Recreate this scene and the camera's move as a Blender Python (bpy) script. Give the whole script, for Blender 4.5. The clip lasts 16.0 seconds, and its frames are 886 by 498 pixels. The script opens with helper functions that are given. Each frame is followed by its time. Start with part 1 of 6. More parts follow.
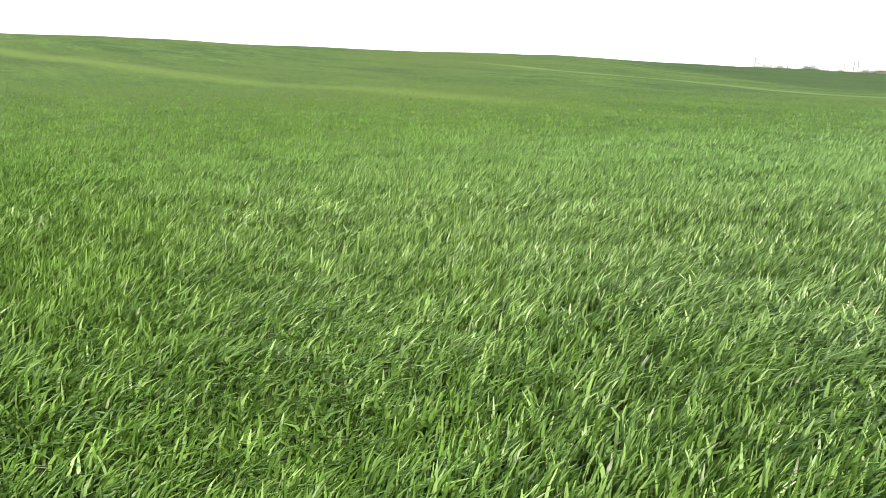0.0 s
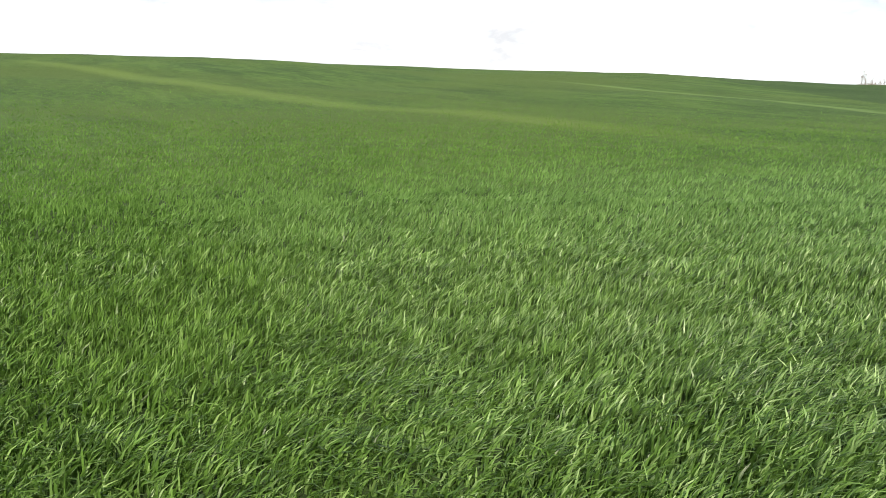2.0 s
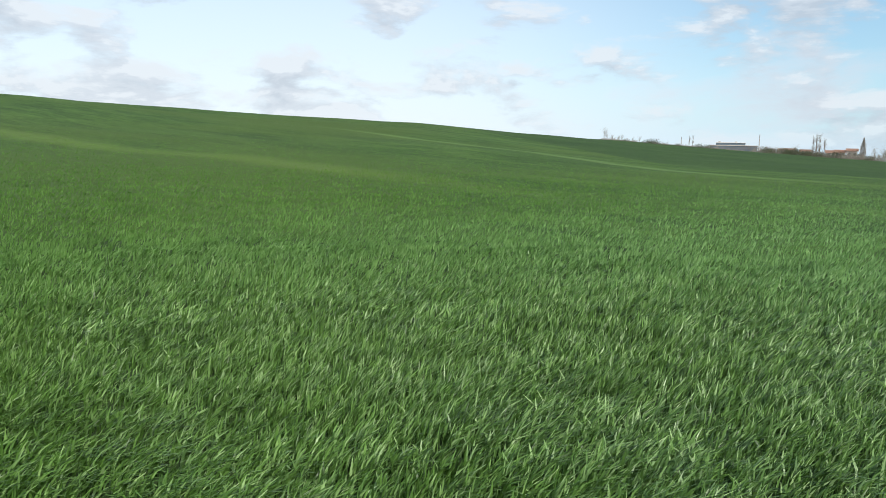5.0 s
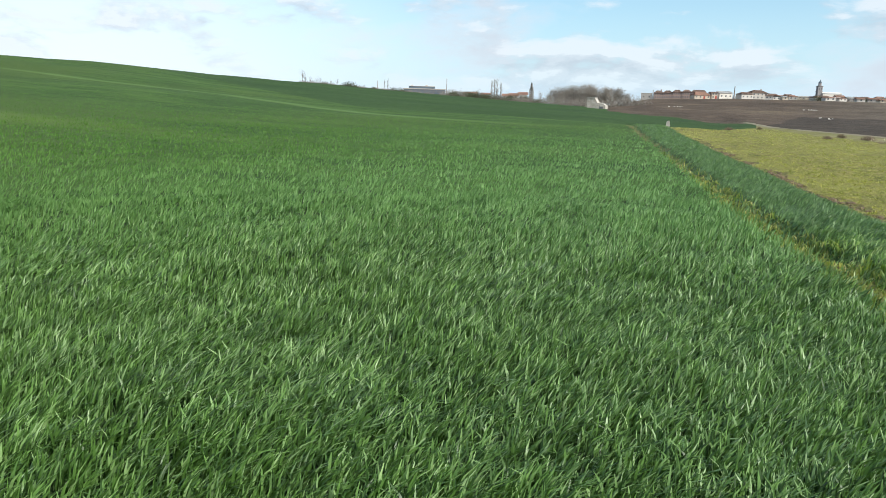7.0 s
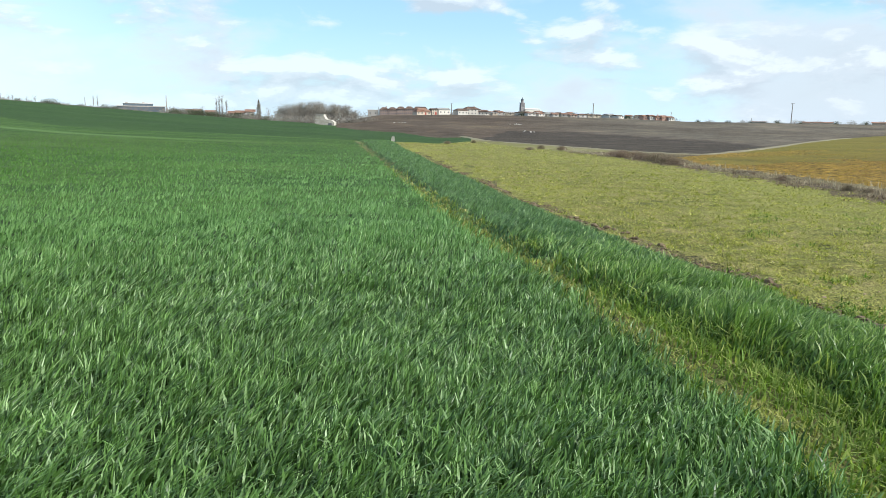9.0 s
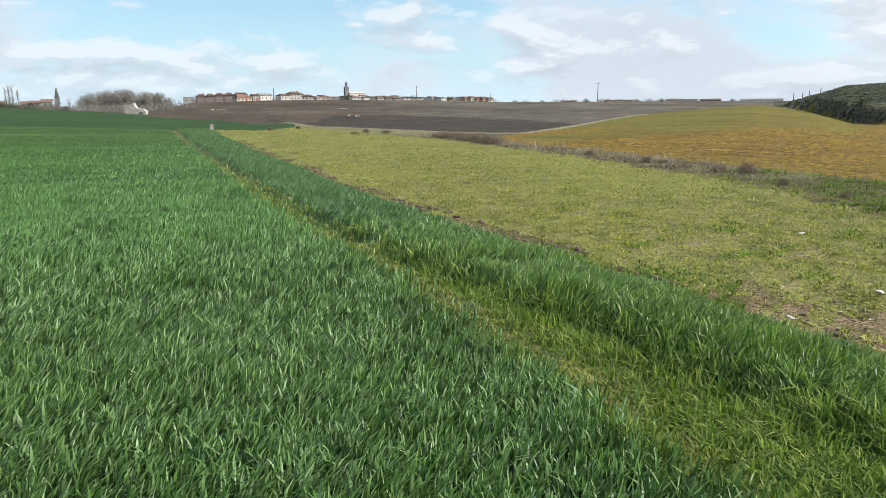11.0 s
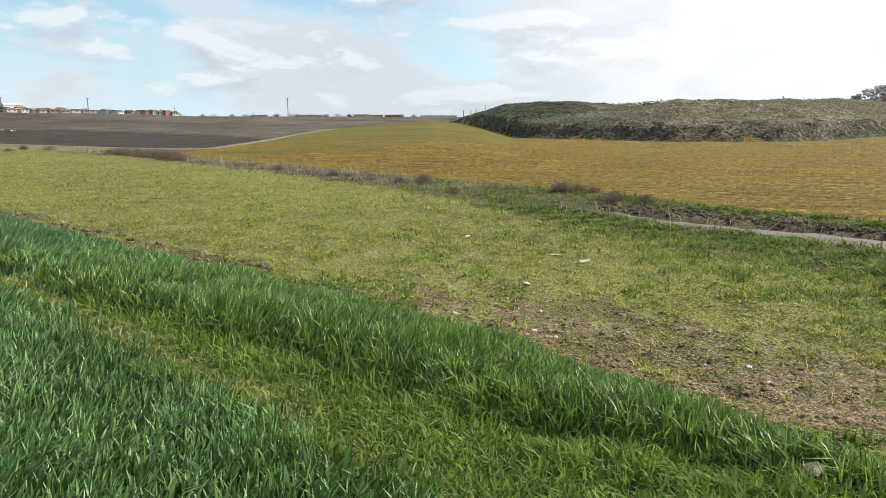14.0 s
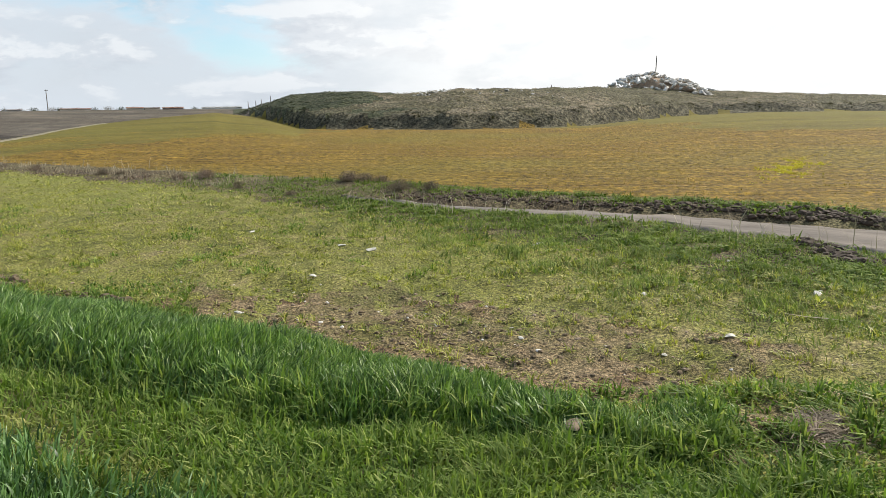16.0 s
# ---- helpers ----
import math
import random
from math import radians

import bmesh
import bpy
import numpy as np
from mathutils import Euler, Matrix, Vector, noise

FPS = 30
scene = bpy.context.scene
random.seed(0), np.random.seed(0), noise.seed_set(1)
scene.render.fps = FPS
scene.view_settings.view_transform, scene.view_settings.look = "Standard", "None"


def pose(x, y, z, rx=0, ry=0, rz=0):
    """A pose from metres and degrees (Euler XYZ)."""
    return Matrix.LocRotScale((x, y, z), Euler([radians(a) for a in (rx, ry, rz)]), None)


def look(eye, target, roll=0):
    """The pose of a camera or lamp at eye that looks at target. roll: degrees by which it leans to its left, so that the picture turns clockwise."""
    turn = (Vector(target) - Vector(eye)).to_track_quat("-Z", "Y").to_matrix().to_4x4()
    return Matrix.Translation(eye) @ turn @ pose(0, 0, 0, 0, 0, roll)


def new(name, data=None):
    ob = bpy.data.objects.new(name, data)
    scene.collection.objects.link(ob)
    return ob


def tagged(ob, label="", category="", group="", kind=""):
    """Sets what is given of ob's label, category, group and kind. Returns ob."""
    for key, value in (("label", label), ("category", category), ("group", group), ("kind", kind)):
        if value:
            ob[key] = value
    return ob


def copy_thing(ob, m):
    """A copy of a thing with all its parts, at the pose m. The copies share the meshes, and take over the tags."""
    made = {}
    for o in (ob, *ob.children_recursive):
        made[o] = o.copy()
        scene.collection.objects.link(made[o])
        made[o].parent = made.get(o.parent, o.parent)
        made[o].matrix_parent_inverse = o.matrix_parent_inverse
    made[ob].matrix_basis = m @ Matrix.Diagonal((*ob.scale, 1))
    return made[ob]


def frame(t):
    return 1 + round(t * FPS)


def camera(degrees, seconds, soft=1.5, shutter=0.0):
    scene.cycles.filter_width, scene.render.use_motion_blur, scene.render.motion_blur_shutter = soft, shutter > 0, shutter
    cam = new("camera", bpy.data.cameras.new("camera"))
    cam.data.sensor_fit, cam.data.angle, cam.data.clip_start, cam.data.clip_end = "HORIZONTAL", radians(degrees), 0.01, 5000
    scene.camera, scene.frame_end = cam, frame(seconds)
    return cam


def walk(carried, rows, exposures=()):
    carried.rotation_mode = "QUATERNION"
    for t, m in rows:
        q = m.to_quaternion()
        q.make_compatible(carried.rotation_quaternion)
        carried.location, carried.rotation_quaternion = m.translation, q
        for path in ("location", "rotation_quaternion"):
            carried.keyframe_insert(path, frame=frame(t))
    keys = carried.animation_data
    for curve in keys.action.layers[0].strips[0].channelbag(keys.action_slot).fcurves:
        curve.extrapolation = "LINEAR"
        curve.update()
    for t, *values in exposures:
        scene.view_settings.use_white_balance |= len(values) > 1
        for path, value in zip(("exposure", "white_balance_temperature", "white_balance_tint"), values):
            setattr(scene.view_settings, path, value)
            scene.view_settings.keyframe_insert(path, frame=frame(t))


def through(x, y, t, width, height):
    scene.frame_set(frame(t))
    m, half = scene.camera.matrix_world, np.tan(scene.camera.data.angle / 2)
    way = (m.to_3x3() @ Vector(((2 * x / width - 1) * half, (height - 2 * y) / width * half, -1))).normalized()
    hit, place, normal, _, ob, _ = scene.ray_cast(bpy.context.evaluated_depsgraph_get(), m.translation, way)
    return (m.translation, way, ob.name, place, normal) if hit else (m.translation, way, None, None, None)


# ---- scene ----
# The walk: seconds, heading, tilt, lean in degrees, and height above the usual eye level.
# The phone is held at arm's length and swung round the standing person.
ARM, EYE = 0.457, 1.6
SWING = [
    (0, -53.99, -12.95, -0.01, -0.40),
    (0.5, -56.33, -9.43, 0.09, -0.30),
    (1, -58.03, -10.79, -0.66, -0.22),
    (1.5, -59.57, -12.22, -1.48, -0.12),
    (2, -60.71, -11.69, -0.01, -0.05),
    (2.5, -60.17, -9.69, -0.13, 0.00),
    (3, -61.15, -7.73, 0.40, 0.00),
    (3.2, -61.41, -7.32, 0.76, 0.00),
    (5.3, -39.27, -8.85, 1.48, 0.00),
    (5.5, -36.51, -9.54, 1.50, 0.00),
    (6, -30.46, -10.49, 1.51, 0.00),
    (6.5, -25.12, -11.28, 2.42, 0.00),
    (7, -20.54, -11.72, 1.59, 0.00),
    (7.5, -15.82, -11.54, 1.23, 0.00),
    (8, -10.82, -10.46, 0.96, 0.00),
    (8.5, -5.58, -9.88, 1.45, 0.00),
    (9, 0.00, -9.96, 1.11, 0.00),
    (9.5, 4.68, -10.41, 0.81, 0.00),
    (9.7, 6.26, -10.70, 0.90, 0.00),
    (11.8, 17.32, -10.83, -0.67, 0.00),
    (12, 18.67, -10.71, -0.56, 0.00),
    (12.5, 22.92, -10.48, -0.52, 0.00),
    (13, 28.13, -10.20, -0.17, 0.00),
    (13.5, 32.84, -10.01, -0.07, 0.00),
    (14, 36.78, -9.98, 0.10, 0.00),
    (14.5, 40.60, -10.23, -0.56, 0.00),
    (15, 44.46, -10.52, -0.22, 0.00),
    (15.5, 48.58, -10.70, -0.52, 0.00),
    (16, 52.82, -10.81, -0.77, 0.00),
]


def held(yaw, tilt, lean, rise):
    a = radians(yaw)
    turn = pose(0, 0, 0, 0, 0, -yaw) @ pose(0, 0, 0, 90 + tilt) @ pose(0, 0, 0, 0, 0, lean)
    return Matrix.Translation((ARM * math.sin(a), ARM * math.cos(a), EYE + rise)) @ turn


cam = camera(62.58, 16.0, soft=0.75)
walk(cam, [(t, held(a, b, c, d)) for t, a, b, c, d in SWING],
     exposures=[(0.0, 0.88, 7150, 14), (0.5, 0.76, 7150, 14), (1.0, 0.51, 7150, 14), (1.5, 0.43, 7150, 14), (2.5, 0.40, 7100, 14),
                (3.0, 0.15, 6950, 13), (5.3, -0.01, 6300, 9), (6.0, 0.01, 6280, 9), (7.0, 0.10, 6250, 8), (8.5, 0.28, 6200, 6), (9.0, 0.23, 6150, 6), (9.6, 0.12, 6200, 7), (11.8, 0.10, 6350, 9), (12.5, 0.10, 6400, 9), (16.0, 0.06, 6550, 10)])

# ---------------------------------------------------------------- light
SUN_AZ, SUN_EL = 108.0, 36.0
world = bpy.data.worlds.new("sky")
scene.world = world
world.use_nodes = True
wt = world.node_tree
wt.nodes.clear()


def add(tree, kind, **inputs):
    n = tree.nodes.new(kind)
    for key, value in inputs.items():
        n.inputs[key.replace("_", " ")].default_value = value
    return n


def link(tree, a, b):
    tree.links.new(a, b)


def math_node(tree, op, a, b=None, clamp=False):
    n = tree.nodes.new("ShaderNodeMath")
    n.operation, n.use_clamp = op, clamp
    for i, v in enumerate((a, b)):
        if v is None:
            continue
        if isinstance(v, (int, float)):
            n.inputs[i].default_value = v
        else:
            tree.links.new(v, n.inputs[i])
    return n.outputs[0]


def ramp(tree, fac, stops, smooth=False):
    n = tree.nodes.new("ShaderNodeValToRGB")
    if smooth:
        n.color_ramp.interpolation = "EASE"
    els = n.color_ramp.elements
    while len(els) < len(stops):
        els.new(0.5)
    for e, (p, c) in zip(els, stops):
        e.position = p
        e.color = (*c, 1) if len(c) == 3 else c
    if fac is not None:
        tree.links.new(fac, n.inputs[0])
    return n.outputs[0]


def mix(tree, fac, a, b, blend="MIX"):
    n = tree.nodes.new("ShaderNodeMix")
    n.data_type, n.blend_type = "RGBA", blend
    for sock, v in ((n.inputs[0], fac), (n.inputs[6], a), (n.inputs[7], b)):
        if isinstance(v, (int, float)):
            sock.default_value = v
        elif isinstance(v, tuple):
            sock.default_value = (*v, 1)
        else:
            tree.links.new(v, sock)
    return n.outputs[2]


def noise_tex(tree, vec, scale, detail=4.0, rough=0.55, distort=0.0):
    n = tree.nodes.new("ShaderNodeTexNoise")
    n.inputs["Scale"].default_value, n.inputs["Detail"].default_value = scale, detail
    n.inputs["Roughness"].default_value, n.inputs["Distortion"].default_value = rough, distort
    if vec is not None:
        tree.links.new(vec, n.inputs["Vector"])
    return n.outputs["Fac"]


def build_sky():
    co = wt.nodes.new("ShaderNodeTexCoord")
    sky = wt.nodes.new("ShaderNodeTexSky")
    sky.sky_type, sky.sun_disc = "NISHITA", False
    sky.sun_elevation, sky.sun_rotation = radians(SUN_EL), radians(SUN_AZ)
    sky.air_density, sky.dust_density, sky.ozone_density = 1.0, 1.2, 1.5
    xyz = wt.nodes.new("ShaderNodeSeparateXYZ")
    link(wt, co.outputs["Generated"], xyz.inputs[0])
    up = math_node(wt, "MAXIMUM", xyz.outputs[2], 0.0)
    dome = wt.nodes.new("ShaderNodeCombineXYZ")
    link(wt, xyz.outputs[0], dome.inputs[0])
    link(wt, xyz.outputs[1], dome.inputs[1])
    link(wt, math_node(wt, "MULTIPLY", up, 2.5), dome.inputs[2])
    big = noise_tex(wt, dome.outputs[0], 2.7, 6.0, 0.52, 0.1)
    fine = noise_tex(wt, dome.outputs[0], 9.0, 5.0, 0.55, 0.1)
    body = math_node(wt, "ADD", math_node(wt, "MULTIPLY", big, 0.76), math_node(wt, "MULTIPLY", fine, 0.24))
    # more cloud towards the sun's side, clearer opposite the town
    side = wt.nodes.new("ShaderNodeVectorMath")
    side.operation = "DOT_PRODUCT"
    link(wt, co.outputs["Generated"], side.inputs[0])
    side.inputs[1].default_value = (0.72, -0.25, 0.0)
    body = math_node(wt, "ADD", body, math_node(wt, "MULTIPLY", side.outputs["Value"], 0.28))
    cover = ramp(wt, body, [(0.43, (0, 0, 0)), (0.56, (1, 1, 1))], True)
    shade = ramp(wt, body, [(0.43, (0.86, 0.94, 1.0)), (0.48, (0.735, 0.80, 0.88)), (0.56, (0.675, 0.73, 0.80)), (0.76, (0.64, 0.685, 0.74))], True)
    scaled = mix(wt, 1.0, sky.outputs[0], (SKY_GAIN * 0.80, SKY_GAIN * 1.12, SKY_GAIN * 1.20), "MULTIPLY")
    # a bright veil of haze low over the land
    veil = ramp(wt, up, [(0.0, (0.85, 0.85, 0.85)), (0.05, (0.58, 0.58, 0.58)), (0.12, (0.34, 0.34, 0.34)), (0.4, (0.0, 0.0, 0.0))])
    hazy = mix(wt, veil, scaled, (HAZE * 0.76, HAZE * 0.94, HAZE * 1.08))
    # thin bright cloud low on the right
    dot = wt.nodes.new("ShaderNodeVectorMath")
    dot.operation = "DOT_PRODUCT"
    link(wt, co.outputs["Generated"], dot.inputs[0])
    s, e = radians(104), radians(24)
    dot.inputs[1].default_value = (math.sin(s) * math.cos(e), math.cos(s) * math.cos(e), math.sin(e))
    glare = ramp(wt, dot.outputs["Value"], [(0.36, (0, 0, 0)), (0.78, (0.82, 0.82, 0.82)), (1.0, (1, 1, 1))], True)
    glare = math_node(wt, "MULTIPLY", glare, ramp(wt, fine, [(0.36, (1, 1, 1)), (0.66, (0.58, 0.58, 0.58))], True))
    # small heaped clouds low over the skyline, white above and grey-mauve below
    near_up = math_node(wt, "MULTIPLY", up, 2.7)

    def puffs(lift):
        v = wt.nodes.new("ShaderNodeCombineXYZ")
        link(wt, xyz.outputs[0], v.inputs[0])
        link(wt, xyz.outputs[1], v.inputs[1])
        link(wt, math_node(wt, "ADD", near_up, lift), v.inputs[2])
        return noise_tex(wt, v.outputs[0], 6.6, 6.0, 0.55, 0.2)

    heap, above = puffs(0.0), puffs(0.05)
    heap_cover = math_node(wt, "MULTIPLY", ramp(wt, heap, [(0.47, (0, 0, 0)), (0.60, (1, 1, 1))], True),
                           ramp(wt, up, [(0.0, (0.3, 0.3, 0.3)), (0.05, (0.8, 0.8, 0.8)), (0.24, (0.85, 0.85, 0.85)), (0.45, (0.1, 0.1, 0.1))]))
    top_lit = math_node(wt, "ADD", math_node(wt, "MULTIPLY", math_node(wt, "SUBTRACT", heap, above), 4.0), 0.5)
    heap_shade = ramp(wt, top_lit, [(0.25, (0.585, 0.64, 0.715)), (0.55, (0.70, 0.75, 0.815)), (0.8, (0.86, 0.90, 0.94))], True)
    lit = mix(wt, 1.0, shade, (CLOUD, CLOUD, CLOUD), "MULTIPLY")
    clouds = mix(wt, math_node(wt, "MULTIPLY", cover, 0.9), hazy, lit)
    # milky brightness low over the hill
    west = wt.nodes.new("ShaderNodeVectorMath")
    west.operation = "DOT_PRODUCT"
    link(wt, co.outputs["Generated"], west.inputs[0])
    s = radians(-72)
    west.inputs[1].default_value = (math.sin(s), math.cos(s), 0.0)
    milk = math_node(wt, "MULTIPLY", ramp(wt, west.outputs["Value"], [(0.55, (0, 0, 0)), (0.95, (1, 1, 1))], True),
                     ramp(wt, up, [(0.0, (1.0, 1.0, 1.0)), (0.1, (0.85, 0.85, 0.85)), (0.25, (0.6, 0.6, 0.6)), (0.6, (0.1, 0.1, 0.1))]))
    clouds = mix(wt, math_node(wt, "MULTIPLY", milk, 0.75), clouds, (HAZE * 0.99, HAZE * 1.03, HAZE * 1.08))
    clouds = mix(wt, heap_cover, clouds, mix(wt, 1.0, heap_shade, (CLOUD * 0.98, CLOUD * 0.98, CLOUD * 0.98), "MULTIPLY"))
    out = mix(wt, glare, clouds, (HAZE * 1.25, HAZE * 1.23, HAZE * 1.19))
    bg = add(wt, "ShaderNodeBackground", Strength=0.1)
    link(wt, out, bg.inputs[0])
    end = wt.nodes.new("ShaderNodeOutputWorld")
    link(wt, bg.outputs[0], end.inputs[0])


SKY_GAIN, HAZE, CLOUD = 1.25, 10.0, 9.9
build_sky()
sun = new("sun", bpy.data.lights.new("sun", "SUN"))
sun.data.energy, sun.data.angle, sun.data.color = 5.0, radians(1.5), (1.0, 0.95, 0.86)
sun.matrix_world = look((40, -7, 27), (40 - math.sin(radians(SUN_AZ)) * math.cos(radians(SUN_EL)),
                                       -7 - math.cos(radians(SUN_AZ)) * math.cos(radians(SUN_EL)),
                                       27 - math.sin(radians(SUN_EL))))


# ---------------------------------------------------------------- materials
def material(name):
    m = bpy.data.materials.new(name)
    m.use_nodes = True
    t = m.node_tree
    return m, t, t.nodes["Principled BSDF"], t.nodes["Material Output"]


def place_vec(t):
    n = t.nodes.new("ShaderNodeNewGeometry")
    return n


def bump(t, height, strength, distance, shader):
    b = t.nodes.new("ShaderNodeBump")
    b.inputs["Strength"].default_value, b.inputs["Distance"].default_value = strength, distance
    link(t, height, b.inputs["Height"])
    link(t, b.outputs[0], shader.inputs["Normal"])


# the paler bands that cross the wheat hill: a line of places, half the width, the shade and its strength
# the first band is sunlight on a gentle ridge, put into the colour
PALE_BANDS = (([(-110, -2), (-100, 1.5), (-83, 8), (-62, 12.5), (-51, 16), (-44, 17.6), (-36, 20.6), (-26, 21.2), (-12, 21.5)], 3.0, (0.145, 0.215, 0.05), 0.3),
              ([(-80, 57), (-43, 57), (-30, 50.5), (-24, 48.5), (-16, 46.5), (-8, 45)], 1.7, (0.14, 0.225, 0.07), 0.5))


def banded(t, geo, col, drift):
    """Lay the pale bands over a colour."""
    sep = t.nodes.new("ShaderNodeSeparateXYZ")
    link(t, geo.outputs["Position"], sep.inputs[0])
    across = math_node(t, "DIVIDE", math_node(t, "ADD", sep.outputs[0], 120.0), 120.0, True)
    for line, half, shade, much in PALE_BANDS:
        mid = ramp(t, across, [((x + 120) / 120, ((y + 10) / 80,) * 3) for x, y in line])
        mid = math_node(t, "SUBTRACT", math_node(t, "MULTIPLY", mid, 80.0), 10.0)
        mid = math_node(t, "ADD", mid, math_node(t, "MULTIPLY", math_node(t, "SUBTRACT", drift, 0.5), 7.0))
        off = math_node(t, "DIVIDE", math_node(t, "ABSOLUTE", math_node(t, "SUBTRACT", sep.outputs[1], mid)), half)
        ends = ramp(t, across, [((line[0][0] + 120) / 120, (0, 0, 0)), ((line[0][0] + 135) / 120, (much,) * 3), ((line[-1][0] + 105) / 120, (much,) * 3), ((line[-1][0] + 120) / 120, (0, 0, 0))])
        col = mix(t, math_node(t, "MULTIPLY", ramp(t, off, [(0.15, (1, 1, 1)), (1.0, (0, 0, 0))], True), ends), col, shade)
    return col


def leaf_material(name, stops, patch, patch_amount, patch_scale=0.12, rough=0.5, through=0.22, spec=0.28, bluish=None, near_blue=0.42, west=(0.15, 0.8), bands=False, tuft=7.0, uneven=0.6, rim=0.9):
    """Blades: each its own shade, drifting in tufts and patches over the land, a little light coming through."""
    m, t, p, out = material(name)
    geo = place_vec(t)
    own = ramp(t, geo.outputs["Random Per Island"], stops)
    drift_raw = noise_tex(t, geo.outputs["Position"], patch_scale, 3.0)
    drift = ramp(t, drift_raw, [(0.40, (0, 0, 0)), (0.66, (patch_amount,) * 3)])
    col = mix(t, drift, own, patch)
    if bluish:
        # sky sheen put into the leaf colour: bluer and paler towards the footpath
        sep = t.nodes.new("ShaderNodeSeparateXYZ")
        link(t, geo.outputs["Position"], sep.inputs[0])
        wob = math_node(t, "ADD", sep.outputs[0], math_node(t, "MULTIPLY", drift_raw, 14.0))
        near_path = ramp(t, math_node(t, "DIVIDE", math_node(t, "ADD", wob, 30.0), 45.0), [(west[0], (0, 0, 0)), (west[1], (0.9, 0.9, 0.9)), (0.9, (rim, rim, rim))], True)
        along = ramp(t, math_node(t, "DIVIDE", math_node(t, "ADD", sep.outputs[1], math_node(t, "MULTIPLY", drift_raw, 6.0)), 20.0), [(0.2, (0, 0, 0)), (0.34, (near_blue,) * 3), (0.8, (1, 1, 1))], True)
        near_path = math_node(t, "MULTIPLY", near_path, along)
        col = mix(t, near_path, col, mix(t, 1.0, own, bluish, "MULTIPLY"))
    if bands:
        col = banded(t, geo, col, noise_tex(t, geo.outputs["Position"], 0.06, 2.0))
    fine = noise_tex(t, geo.outputs["Position"], 1.3, 3.0)
    col = mix(t, 0.34, col, ramp(t, fine, [(0.3, (0.62, 0.62, 0.62)), (0.7, (1.25, 1.25, 1.2))]), "MULTIPLY")
    tone = noise_tex(t, geo.outputs["Position"], tuft, 2.0)
    col = mix(t, uneven, col, ramp(t, tone, [(0.32, (0.6, 0.64, 0.6)), (0.68, (1.36, 1.3, 1.2))]), "MULTIPLY")
    link(t, col, p.inputs["Base Color"])
    p.inputs["Roughness"].default_value = rough
    p.inputs["Specular IOR Level"].default_value = spec
    tr = t.nodes.new("ShaderNodeBsdfTranslucent")
    link(t, mix(t, 1.0, col, (1.15, 1.25, 0.6), "MULTIPLY"), tr.inputs[0])
    ms = t.nodes.new("ShaderNodeMixShader")
    ms.inputs[0].default_value = through
    link(t, p.outputs[0], ms.inputs[1])
    link(t, tr.outputs[0], ms.inputs[2])
    link(t, ms.outputs[0], out.inputs[0])
    return m


def land_material(name, stops, scale=0.5, fine_scale=14.0, fine_amount=0.6, relief=0.5, depth=0.05, rough=0.95,
                  patch=None, patch_scale=0.05, squash=(1, 1, 1), tilt=0.0, grain=0.0, bands=False):
    m, t, p, out = material(name)
    geo = place_vec(t)
    mp = t.nodes.new("ShaderNodeMapping")
    mp.vector_type = "TEXTURE"
    mp.inputs["Scale"].default_value, mp.inputs["Rotation"].default_value = tuple(1 / k for k in squash), (0, 0, radians(tilt))
    link(t, geo.outputs["Position"], mp.inputs[0])
    v = mp.outputs[0]
    broad = noise_tex(t, v, scale, 6.0, 0.6, 0.3)
    fine = noise_tex(t, v, fine_scale, 5.0, 0.65)
    col = ramp(t, broad, stops)
    col = mix(t, fine_amount, col, ramp(t, fine, [(0.3, (0.5, 0.5, 0.5)), (0.7, (1.35, 1.35, 1.35))]), "MULTIPLY")
    if patch:
        big = noise_tex(t, geo.outputs["Position"], patch_scale, 4.0)
        col = mix(t, ramp(t, big, [(0.45, (0, 0, 0)), (0.62, (0.8, 0.8, 0.8))]), col, patch)
    if bands:
        col = banded(t, geo, col, noise_tex(t, geo.outputs["Position"], 0.06, 2.0))
    if grain:
        # crumbs and dead leaves a finger wide
        crumb = noise_tex(t, geo.outputs["Position"] if grain < 20 else v, grain, 3.0, 0.7)
        col = mix(t, 0.9, col, ramp(t, crumb, [(0.36, (0.22, 0.23, 0.21)), (0.5, (0.92, 0.92, 0.92)), (0.64, (2.0, 1.9, 1.8))]), "MULTIPLY")
        fine = math_node(t, "ADD", fine, math_node(t, "MULTIPLY", crumb, 0.8))
    link(t, col, p.inputs["Base Color"])
    p.inputs["Roughness"].default_value = rough
    p.inputs["Specular IOR Level"].default_value = 0.2
    bump(t, math_node(t, "ADD", math_node(t, "MULTIPLY", fine, 0.5), broad), relief, depth, p)
    return m


def plain_material(name, col, rough=0.7, metal=0.0, vary=0.25, scale=3.0):
    m, t, p, out = material(name)
    geo = place_vec(t)
    info = t.nodes.new("ShaderNodeObjectInfo")
    n = noise_tex(t, geo.outputs["Position"], scale, 5.0, 0.6)
    c = mix(t, vary, col, ramp(t, n, [(0.3, (0.45, 0.43, 0.4)), (0.7, (1.3, 1.3, 1.3))]), "MULTIPLY")
    c = mix(t, 0.35, c, ramp(t, info.outputs["Random"], [(0.0, (0.7, 0.7, 0.7)), (1.0, (1.25, 1.22, 1.18))]), "MULTIPLY")
    link(t, c, p.inputs["Base Color"])
    p.inputs["Roughness"].default_value, p.inputs["Metallic"].default_value = rough, metal
    return m


